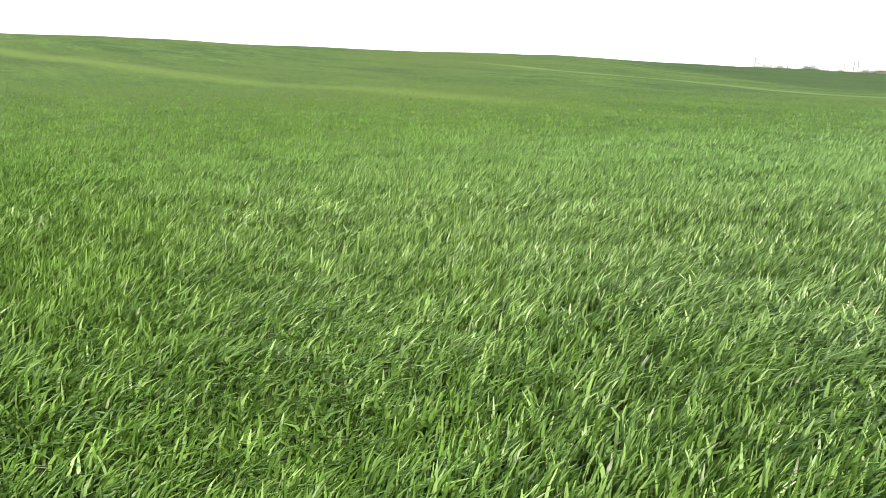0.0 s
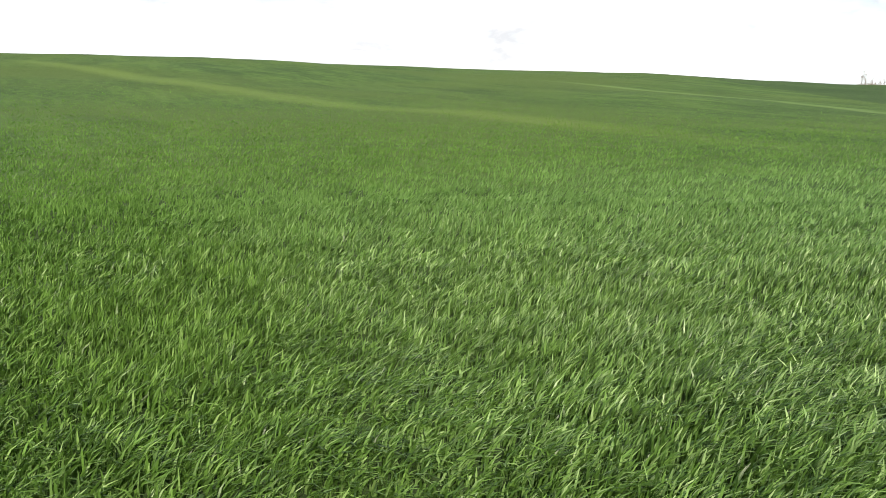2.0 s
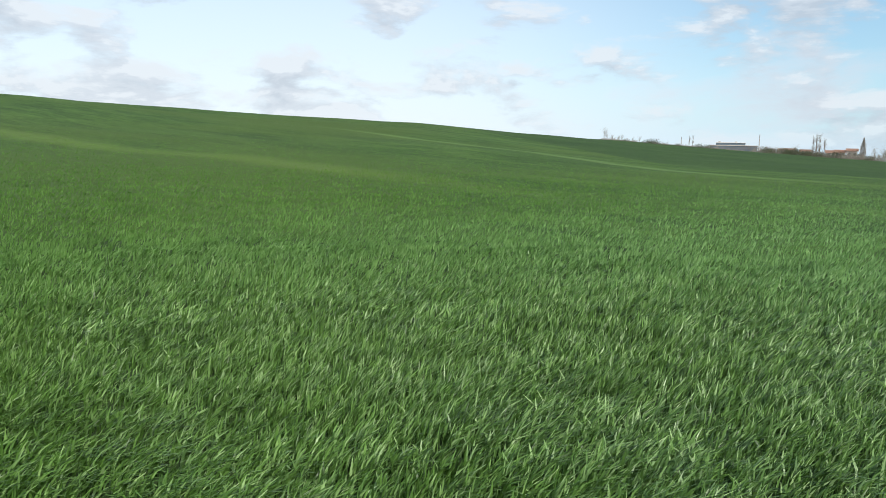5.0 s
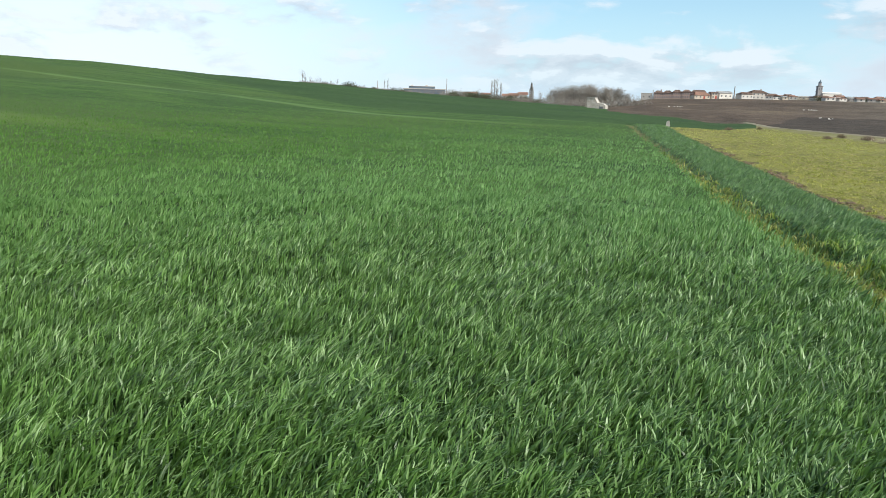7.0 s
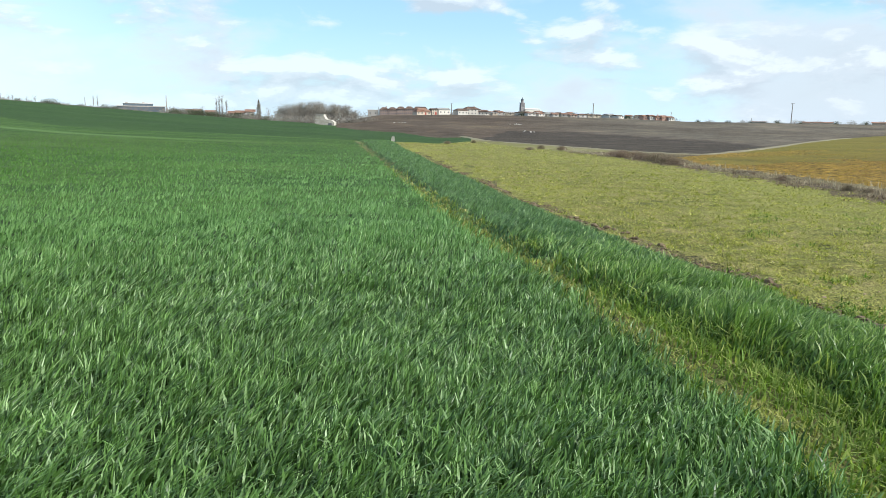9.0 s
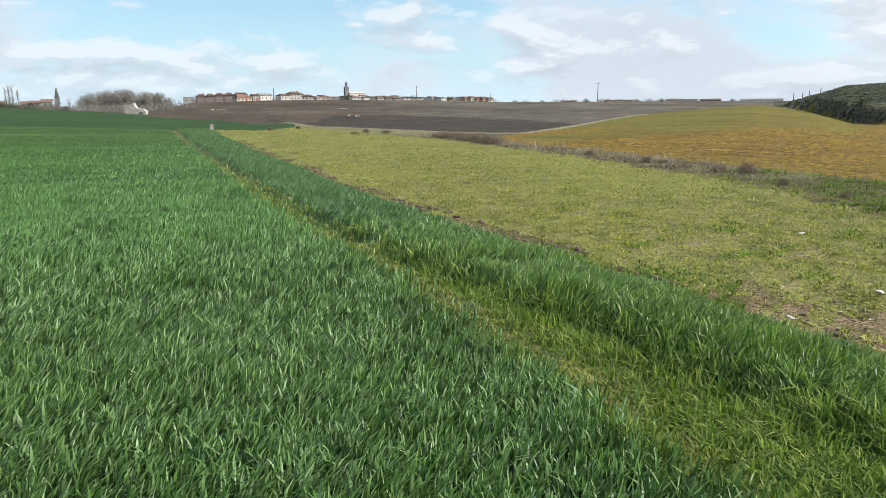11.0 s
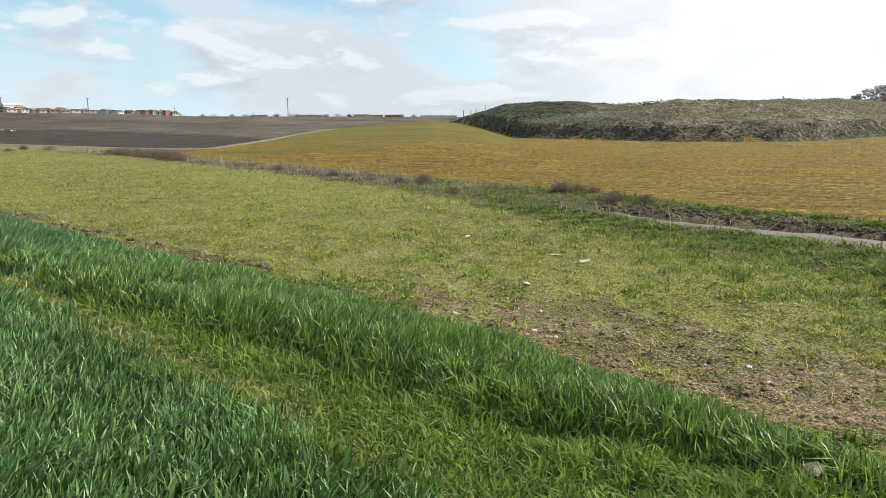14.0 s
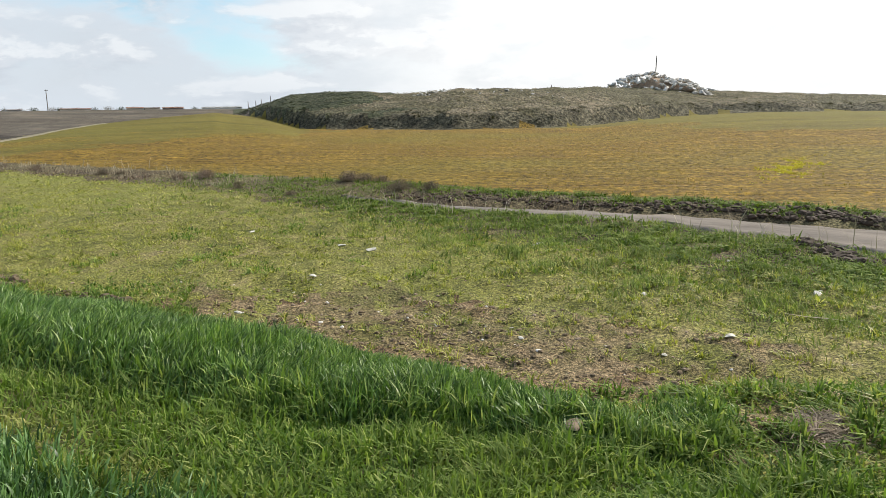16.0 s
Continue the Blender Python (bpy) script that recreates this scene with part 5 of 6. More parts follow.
def lumps(name, xs, ys, sizes, mat, label, category, sink=0.25):
    """Many small lumps of earth or grit in one mesh."""
    rr = random.Random(9)
    g = 0.618
    ico = [(-g, 1, 0), (g, 1, 0), (-g, -1, 0), (g, -1, 0), (0, -g, 1), (0, g, 1), (0, -g, -1), (0, g, -1), (1, 0, -g), (1, 0, g), (-1, 0, -g), (-1, 0, g)]
    tris = [(0, 11, 5), (0, 5, 1), (0, 1, 7), (0, 7, 10), (0, 10, 11), (1, 5, 9), (5, 11, 4), (11, 10, 2), (10, 7, 6), (7, 1, 8),
            (3, 9, 4), (3, 4, 2), (3, 2, 6), (3, 6, 8), (3, 8, 9), (4, 9, 5), (2, 4, 11), (6, 2, 10), (8, 6, 7), (9, 8, 1)]
    zs = height(np.array(xs), np.array(ys))
    vs, fs = [], []
    for x, y, z, s in zip(xs, ys, zs, sizes):
        k, a = len(vs), rr.uniform(0, 6.28)
        ca, sa = math.cos(a), math.sin(a)
        for p in ico:
            q = [c * s * rr.uniform(0.55, 1.1) for c in p]
            vs.append((x + q[0] * ca - q[1] * sa, y + q[0] * sa + q[1] * ca, z + q[2] * 0.6 + s * (0.35 - sink)))
        fs += [(a0 + k, b0 + k, c0 + k) for a0, b0, c0 in tris]
    me = bpy.data.meshes.new(name)
    me.from_pydata(vs, [], fs)
    me.materials.append(mat)
    return tagged(new(name, me), label, category, kind="stuff")


def lay_lumps():
    r = np.random.RandomState(12)
    n = 1300
    y = r.uniform(-3, 9.5, n)
    x = np.interp(y, [-3, 1.3, 4, 7, 9.5], [11.75, 11.75, 11.65, 11.1, 10.9]) + r.normal(0, 0.16, n)
    size = r.gamma(2.0, 0.035, n) * np.interp(y, [-3, 3, 6], [1.25, 1.0, 0.6])
    n2 = 420
    y2 = r.uniform(0.2, 2.05, n2)
    x2 = 8.45 + (y2 - 0.9) * 1.12 + r.normal(0, 0.14, n2)
    x, y, size = np.concatenate([x, x2]), np.concatenate([y, y2]), np.concatenate([size, r.gamma(2.0, 0.04, n2)])
    lumps("earth_clods", x, y, np.clip(size * 0.55, 0.012, 0.08), CLOD, "dark clods of turned earth beside the road", "earth")
    n = 1500
    x, y = r.normal(4.2, 0.6, n), r.normal(3.1, 1.4, n)
    keep = (x > verge_out(y) + 0.05) & (bare_at(x, y) < 1.3)
    lumps("soil_crumbs", x[keep], y[keep], np.clip(r.gamma(1.6, 0.0065, keep.sum()), 0.005, 0.026), CRUMB, "crumbled clods of reddish-brown earth on the bare patch", "earth")
    n = 900
    y = 6.2 + 22 * r.rand(n) ** 1.4
    x = verge_out(y) + 0.12 + np.abs(r.normal(0, 0.2, n))
    keep = furrow_at(x, y)
    lumps("furrow_clods", x[keep], y[keep], np.clip(r.gamma(1.8, 0.014, keep.sum()), 0.012, 0.06), CRUMB, "brown clods of turned earth along the verge", "earth")
    n = 500
    x, y = r.normal(4.6, 0.85, n), r.normal(3.4, 1.8, n)
    x2, y2 = r.uniform(3.6, 9, 900), r.uniform(0.5, 13, 900)
    x, y = np.concatenate([x, x2]), np.concatenate([y, y2])
    keep = (x > verge_out(y) + 0.1) & (x < field_out(y))
    x, y = x[keep], y[keep]
    lumps("field_grit", x, y, np.clip(r.gamma(1.5, 0.0045, len(x)), 0.003, 0.022), BROWN_STONE, "small brown stones and crumbs of soil", "gravel")
    n = 90
    x, y = r.normal(4.4, 0.7, n), r.normal(3.3, 1.5, n)
    keep = (x > verge_out(y) + 0.1)
    lumps("pale_grit", x[keep], y[keep], np.clip(r.gamma(1.6, 0.005, keep.sum()), 0.004, 0.022), STONE, "small pale stones on the bare soil", "gravel")


lay_lumps()


def rock_heap(name, bearing, far, wide, deep, high, count, size, label, group=""):
    """Rocks lying on one another over a flattened dome."""
    rr = random.Random(int(bearing * 10))
    base = new(name)
    base.matrix_world = at(bearing, far) @ Matrix.Translation((0, 0, -0.3 if high > 1 else 0.0))
    tagged(base, label, "rocks", group)
    inv = base.matrix_world.inverted()

    def dome(u, v):
        peak = 0.72 + 0.28 * math.exp(-((u + 0.35) / 0.28) ** 2) + 0.10 * math.sin(9 * u + 2)
        return max(0.0, 1 - (u * u + v * v)) ** 0.7 * peak

    for k in range(count):
        a, q = rr.uniform(0, 6.283), math.sqrt(rr.random()) * 1.04
        u, v = q * math.cos(a), q * math.sin(a) * (1 if high < 1 else 1.0)
        p = base.matrix_world @ Vector((u * wide / 2, v * deep / 2, 0))
        z = float(height(np.array([p.x]), np.array([p.y]))[0])
        s = size * rr.uniform(0.55, 1.35)
        m = inv @ (pose(p.x, p.y, z + dome(u, v) * high - (0.02 if high > 1 else 0.0), rr.uniform(-40, 40), rr.uniform(-40, 40), rr.uniform(0, 360)) @
                   Matrix.Diagonal((s * rr.uniform(0.8, 1.4), s, s * rr.uniform(0.6, 1.0), 1)))
        piece("rock", PALE_ROCKS[k % 6], m, base)
    if high > 1:
        bm = bmesh.new()
        bmesh.ops.create_icosphere(bm, subdivisions=3, radius=1.0)
        for w in bm.verts:
            n3 = noise.noise(w.co * 3.0) * 0.12
            w.co = Vector((w.co.x * wide * 0.36, w.co.y * deep * 0.36, max(w.co.z, -0.3) * dome(w.co.x * 0.85, w.co.y * 0.85) * high * (0.88 + n3)))
        part("core", bm, BROWN_STONE, base)


rock_heap("rock_pile", 68.95, 96.0, 12.2, 6.0, 2.0, 298, 0.62, "large heap of pale broken rocks on the mound")
rock_heap("rubble", 52.2, 75.5, 3.8, 1.6, 0.15, 34, 0.29, "scatter of whitish rubble on the mound", "rubble on the mound")
rock_heap("rubble", 57.5, 75.0, 15.0, 6.0, 0.12, 16, 0.32, "few pale stones lying in the mound's scrub", "rubble on the mound")
rock_heap("rubble", 72.6, 101.0, 3.5, 1.6, 0.15, 12, 0.42, "pale blocks beside the heap of rocks", "rubble on the mound")


# ---------------------------------------------------------------- poles
for bearing, far, wide, count in ((5.27, 178.0, 4.2, 9), (6.19, 111.0, 0.9, 4), (6.65, 106.5, 0.9, 4), (-3.6, 205.0, 5.0, 7)):
    rock_heap("rubble", bearing, far, wide, 1.2, 0.1, count, 0.24 if far < 120 else 0.42, "few whitish stones lying on the brown slope", "stones on the slope")

def pole(bearing, far, top_el, wide=0.22, arm=False, label="", base_drop=0.0, lean=0.0):
    m = at(bearing, far)
    high = 1.6 + far * math.tan(radians(top_el)) - m.translation.z
    ob = new("utility_pole")
    ob.matrix_world = m @ pose(0, 0, 0, 0, lean, 0)
    tagged(ob, label, "pole", "poles")
    bm = bmesh.new()
    tube(bm, [(0, 0, -0.4), (0, 0, high * 0.5), (0, 0, high)], [wide * 0.6, wide * 0.5, wide * 0.38], 8)
    part("shaft", bm, POLE, ob)
    if arm:
        bm = bmesh.new()
        box(bm, -0.9, 0.9, -0.08, 0.08, high - 0.5, high - 0.32, 0.02)
        arm_part = part("crossarm", bm, POLE, ob)
        for k in (-0.75, 0.0, 0.75):
            bm = bmesh.new()
            tube(bm, [(k, 0, high - 0.32), (k, 0, high - 0.1)], [0.06, 0.05], 6)
            part("insulator", bm, GREY, arm_part)
    return ob


POLE_LABEL = "tall weathered wooden utility pole on the plateau"
pole(68.75, 118, 3.68, 0.17, label="tall thin pole standing behind the heap of rocks", arm=False, lean=1.5)
pole(24.97, 420, 1.70, 0.42, True, POLE_LABEL)
pole(0.46, 560, 1.36, 0.7, True, POLE_LABEL)
pole(11.23, 560, 1.52, 0.6, True, POLE_LABEL)
pole(-5.15, 560, 0.98, 0.5, False, POLE_LABEL)
pole(16.9, 600, 0.95, 0.4, False, POLE_LABEL)
pole(22.4, 600, 0.62, 0.4, False, POLE_LABEL)
for bearing, top in ((38.35, 0.80), (38.9, 0.85), (39.3, 0.95), (40.0, 1.16)):
    pole(bearing, 96, top, 0.10, label="thin grey post at the end of the mound", lean=(bearing * 7) % 3 - 1.5)
pole(61.2, 86, 1.75, 0.12, label="short dark post on top of the mound")
pole(-20.6, 330, 1.45, 0.3, False, "thin mast beside the long building")
pole(-25.9, 420, 1.15, 0.3, False, "thin mast among the far trees")


# ---------------------------------------------------------------- buildings
def house(name, bearing, far, wide, deep, wall_h, roof_h, wall_mat, roof_mat, label, floors=2, cols=3, turn=0.0, hip=0.0,
          category="house", group="houses of the town", door=True, chimney=False, up=None):
    ob = new(name)
    ob.matrix_world = at(bearing, far, up, turn)
    tagged(ob, label, category, group)
    w, d = wide / 2, deep / 2
    bm = bmesh.new()
    box(bm, -w, w, -d, d, -2.0, wall_h)
    # gables
    if roof_h > 0 and hip < 0.05:
        for s in (-1, 1):
            a, b2, c = bm.verts.new((s * w, -d, wall_h)), bm.verts.new((s * w, d, wall_h)), bm.verts.new((s * w, 0, wall_h + roof_h * 0.96))
            bm.faces.new((a, b2, c))
    part("wall", bm, wall_mat, ob)
    bm = bmesh.new()
    o = 0.45
    if roof_h > 0:
        r = w * (1 - hip)
        e = [bm.verts.new(p) for p in ((-w - o, -d - o, wall_h), (w + o, -d - o, wall_h), (w + o, d + o, wall_h), (-w - o, d + o, wall_h))]
        t = [bm.verts.new((-r - (o if hip < 0.05 else 0), 0, wall_h + roof_h)), bm.verts.new((r + (o if hip < 0.05 else 0), 0, wall_h + roof_h))]
        bm.faces.new((e[0], e[1], t[1], t[0]))
        bm.faces.new((e[2], e[3], t[0], t[1]))
        bm.faces.new((e[1], e[2], t[1]))
        bm.faces.new((e[3], e[0], t[0]))
        bm.faces.new(e[::-1])
        bmesh.ops.solidify(bm, geom=bm.faces[:], thickness=0.12)
    else:
        box(bm, -w - 0.2, w + 0.2, -d - 0.2, d + 0.2, wall_h, wall_h + 0.35, 0.05)
    roof = part("roof", bm, roof_mat, ob)
    if chimney:
        bm = bmesh.new()
        box(bm, w * 0.4, w * 0.4 + 0.8, -0.4, 0.4, wall_h + roof_h * 0.4, wall_h + roof_h + 0.9, 0.05)
        part("chimney", bm, wall_mat, roof)
    win = bpy.data.meshes.new("window")
    bm = bmesh.new()
    ww = min(1.1, wide / max(cols, 1) * 0.45)
    box(bm, -ww / 2, ww / 2, -0.12, 0.06, 0, 1.2, 0.03)
    bm.to_mesh(win)
    bm.free()
    win.materials.append(GLASS)
    fh = wall_h / max(floors, 1)
    for f in range(floors):
        for c in range(cols):
            if door and f == 0 and c == cols // 2:
                continue
            piece("window", win, pose(-w + wide * (c + 0.5) / cols, -d, f * fh + fh * 0.35), ob)
    if door:
        bm = bmesh.new()
        cx = -w + wide * (cols // 2 + 0.5) / max(cols, 1)
        box(bm, cx - 0.7, cx + 0.7, -d - 0.1, -d + 0.06, 0, 2.2, 0.03)
        part("door", bm, DOOR_RED if wall_mat is CREAM else BARK, ob)
    return ob


def span(a0, a1, far):
    return 2 * far * math.tan(radians((a1 - a0) / 2))


T1 = "brownish brick apartment block with brown hipped roof"
house("pale_building", -5.6, 640, span(-6.0, -5.2, 640), 9, 5.0, 0, GREY, SHEET_ROOF, "plain pale block at the edge of town", 1, 2, door=False)
for a in (-4.75, -4.1, -3.45, -2.8):
    house("apartment_block", a, 640, span(a - 0.33, a + 0.33, 640), 11, 4.6 + 0.5 * (a > -3.6), 2.2, BRICK, TILE, T1, 2, 4, turn=4, hip=0.6, door=False, chimney=a < -4.5)
house("house", -1.85, 625, span(-2.35, -1.2, 625), 10, 2.6, 3.0, CREAM, TILE_RED, "cream house with wide orange-tiled roof", 1, 4, turn=22, hip=0.4)
house("house", -1.95, 655, span(-2.4, -1.4, 655), 9, 5.4, 1.8, BRICK, TILE, "brick house with shallow brown roof", 2, 3, hip=0.3, door=False)
house("house", -0.98, 630, span(-1.15, -0.75, 630), 9, 4.4, 1.0, CREAM, TILE, "narrow cream house with a red door", 2, 2, turn=18)
house("house", -0.25, 640, span(-0.65, 0.3, 640), 9, 4.2, 1.6, WHITE, SHEET_ROOF, "white house with a pale sheet roof", 1, 3, turn=24, door=False)
house("house", 1.15, 640, span(0.75, 1.6, 640), 10, 3.6, 1.8, WHITE, TILE, "white house with brown tiled roof", 1, 3, turn=26, hip=0.4, door=False)
house("house", 1.95, 650, span(1.35, 2.55, 650), 10, 4.8, 2.4, GREY, TILE, "grey two-storey house with brown hipped roof", 2, 4, turn=30, hip=0.5, chimney=True, door=False)
house("house", 2.75, 635, span(2.55, 3.0, 635), 8, 2.8, 1.0, WHITE, TILE, "low white house behind the field", 1, 2, door=False)


def far_houses():
    """The low roofs of the town, row behind row."""
    r = random.Random(5)
    walls = [(WHITE, "white"), (CREAM, "cream"), (GREY, "grey"), (WHITE, "white"), (ORANGE, "orange-brick")]
    roofs = [(TILE, "brown tiled roof"), (TILE, "brown tiled roof"), (TILE_RED, "orange tiled roof"), (SHEET_ROOF, "pale sheet roof")]
    for far, step_deg, a0, a1, high in ((670, 0.62, 3.1, 14.6, 1.0), (720, 0.7, 3.4, 17.2, 1.25), (780, 0.85, 2.0, 13.0, 1.5)):
        a = a0
        while a < a1:
            w = step_deg * r.uniform(0.55, 1.05)
            if r.random() < 0.75 and not (5.2 < a < 6.3 and far < 700):
                (wm, wn), (rm, rn) = r.choice(walls[:4] if a < 13 else walls), r.choice(roofs)
                house("house", a, far + r.uniform(-12, 12), span(a - w / 2, a + w / 2, far), r.uniform(7, 11), r.uniform(1.5, 2.5) * high, r.uniform(0.6, 1.3) * high,
                      wm, rm, "low %s house with %s" % (wn, rn), 1, r.randint(1, 2), turn=r.uniform(8, 48), hip=r.choice((0, 0, 0.35)), door=False)
            a += step_deg * r.uniform(0.8, 1.3)


far_houses()
for k, a in enumerate((14.95, 15.4, 15.85, 16.3, 16.75)):
    house("terraced_house", a, 655, span(a - 0.2, a + 0.2, 655), 9, 2.7 + 0.4 * (k % 2), 1.3, (ORANGE, WHITE, ORANGE, ORANGE, WHITE)[k], TILE_RED,
          "orange-brick terraced house with orange tiled roof" if k not in (1, 4) else "white terraced house with orange tiled roof", 1, 2, turn=28, door=False, chimney=k == 2)
SHED = "long low farm shed on the far plateau"
for a0, a1, hh, wm, rm in ((25.7, 27.6, 1.5, CREAM, TILE_RED), (29.9, 31.0, 1.9, CREAM, TILE_RED), (31.1, 32.1, 1.6, CREAM, TILE), (32.3, 33.7, 1.8, BRICK, TILE_RED), (35.0, 37.8, 1.8, WHITE, SHEET_ROOF), (22.5, 23.4, 1.2, GREY, TILE)):
    house("farm_shed", (a0 + a1) / 2, 560, span(a0, a1, 560), 12, hh * 0.6, hh * 0.4, wm, rm, SHED, 1, 0, group="farm sheds", category="shed", door=False)


def church():
    ob = new("church")
    ob.matrix_world = at(5.87, 1000, turn=24)
    tagged(ob, "grey sandstone church tower with a white nave", "church")
    s = 2.7
    z1 = 16.5
    bm = bmesh.new()
    box(bm, -s, s, -s, s, -4, z1, 0.15)
    tower = part("tower", bm, SANDSTONE, ob)
    bm = bmesh.new()
    box(bm, -s - 0.4, s + 0.4, -s - 0.4, s + 0.4, 10.2, 10.9, 0.1)
    part("cornice", bm, SANDSTONE, tower)
    bm = bmesh.new()
    box(bm, -s - 0.4, s + 0.4, -s - 0.4, s + 0.4, z1, z1 + 0.7, 0.1)
    part("cornice", bm, SANDSTONE, tower)
    bm = bmesh.new()
    tube(bm, [(0, 0, z1 + 0.7), (0, 0, z1 + 4.0)], [2.0, 1.9], 8)
    part("lantern", bm, SANDSTONE, tower)
    bm = bmesh.new()
    tube(bm, [(0, 0, z1 + 4.0), (0, 0, z1 + 5.2), (0, 0, z1 + 6.4), (0, 0, z1 + 8.0)], [2.2, 1.7, 0.7, 0.15], 8)
    part("dome", bm, SLATE_BLUE, tower)
    for x in (-1.1, 1.1):
        bm = bmesh.new()
        box(bm, x - 0.6, x + 0.6, -s - 0.06, -s + 0.1, 12, 15, 0.05)
        part("belfry_opening", bm, GLASS, tower)
        bm = bmesh.new()
        box(bm, s - 0.1, s + 0.06, x - 0.6, x + 0.6, 12, 15, 0.05)
        part("belfry_opening", bm, GLASS, tower)
    bm = bmesh.new()
    box(bm, s, s + 22, -5, 6, -4, 8.5)
    part("nave", bm, WHITE, ob, "white rendered nave")
    bm = bmesh.new()
    a = [bm.verts.new(p) for p in ((s, -5.6, 8.5), (s + 22.4, -5.6, 8.5), (s + 22.4, 6.6, 8.5), (s, 6.6, 8.5), (s, 0.5, 10.2), (s + 22.4, 0.5, 10.2))]
    for f in ((0, 1, 5, 4), (2, 3, 4, 5), (1, 2, 5), (3, 0, 4), (3, 2, 1, 0)):
        bm.faces.new([a[k] for k in f])
    part("nave_roof", bm, SHEET_ROOF, ob)


church()

# left of the town: the long building, a white hut, a few houses among trees
def long_building():
    ob = new("long_building")
    ob.matrix_world = at(-22.3, 330)
    tagged(ob, "long low blue-grey building with pale fascia and flat roofs", "building")
    w = span(-23.9, -20.75, 330) / 2
    bm = bmesh.new()
    box(bm, -w, w, -6, 6, -2, 1.5, 0.03)
    part("wall", bm, SLATE_BLUE, ob)
    bm = bmesh.new()
    box(bm, -w - 0.2, w + 0.2, -6.2, 6.2, 1.5, 1.85, 0.03)
    part("fascia", bm, GREY, ob, "pale grey fascia")
    bm = bmesh.new()
    box(bm, -w * 0.75, w * 0.5, -4, 5, 1.85, 2.75, 0.03)
    upper = part("upper_storey", bm, SLATE_BLUE, ob)
    bm = bmesh.new()
    box(bm, -w * 0.77, w * 0.52, -4.2, 5.2, 2.75, 2.95, 0.03)
    part("roof", bm, SHEET_ROOF, upper)
    for k in range(9):
        bm = bmesh.new()
        x = -w + 2 * w * (k + 0.5) / 9
        box(bm, x - 0.7, x + 0.7, -6.06, -5.9, 0.2, 1.2, 0.02)
        part("window", bm, GLASS, ob)
    for x in (-w * 0.6, w * 0.1):
        bm = bmesh.new()
        box(bm, x - 0.5, x + 0.5, -1, 0.2, 2.95, 3.4, 0.05)
        part("roof_unit", bm, GREY, upper)


long_building()
for a, hh, wm in ((-18.6, 1.2, WHITE), (-19.0, 1.0, CREAM), (-17.6, 1.3, WHITE), (-16.0, 1.7, WHITE), (-15.45, 2.1, CREAM), (-14.75, 2.8, WHITE)):
    house("house", a, 300, span(a - 0.3, a + 0.3, 300), 7, hh, 1.0, wm, TILE_RED, "small pale house among bare trees", 1, 2, door=False, group="houses among the trees")


def white_hut():
    ob = new("white_hut")
    ob.matrix_world = at(-9.15, 178, turn=-10)
    tagged(ob, "small white hut with a slanting broken wall", "hut")
    w = span(-9.85, -8.45, 178) / 2
    bm = bmesh.new()
    pts = [(-w, -0.6), (w, -0.6), (w, 0.75), (w * 0.7, 1.15), (w * 0.1, 1.35), (-0.15 * w, 2.35), (-w, 2.35)]
    front = [bm.verts.new((x, -1.6, z)) for x, z in pts]
    back = [bm.verts.new((x, 1.6, z)) for x, z in pts]
    bm.faces.new(front)
    bm.faces.new(back[::-1])
    for k in range(len(pts)):
        j = (k + 1) % len(pts)
        bm.faces.new((front[k], back[k], back[j], front[j]))
    bmesh.ops.recalc_face_normals(bm, faces=bm.faces[:])
    wall = part("wall", bm, WEATHERED, ob)
    bm = bmesh.new()
    box(bm, -w - 0.1, -0.1 * w, -1.75, 1.75, 2.36, 2.52, 0.03)
    part("roof_slab", bm, GREY, ob)
    bm = bmesh.new()
    box(bm, w * 0.35, w * 0.75, -1.66, -1.5, -0.3, 0.5, 0.02)
    part("opening", bm, GLASS, wall)


white_hut()


def boundary_stone():
    bm = bmesh.new()
    bmesh.ops.create_cube(bm, size=1.0)
    for v in bm.verts:
        v.co = Vector((v.co.x * (0.42 if v.co.z < 0 else 0.26), v.co.y * 0.3, (v.co.z + 0.5) * 0.62 - 0.1 + 0.12 * v.co.x))
    bmesh.ops.subdivide_edges(bm, edges=bm.edges[:], cuts=2, use_grid_fill=True)
    for v in bm.verts:
        v.co += Vector(noise.noise_vector(v.co * 4)) * 0.04
    me = bpy.data.meshes.new("boundary_stone")
    bm.to_mesh(me)
    bm.free()
    me.materials.append(WEATHERED)
    ob = new("boundary_stone", me)
    ob.matrix_world = at(-4.02, 62) @ Matrix.Translation((0, 0, 0.08)) @ Matrix.Scale(0.75, 4)
    tagged(ob, "white upright boundary stone at the corner of the field", "stone")


boundary_stone()


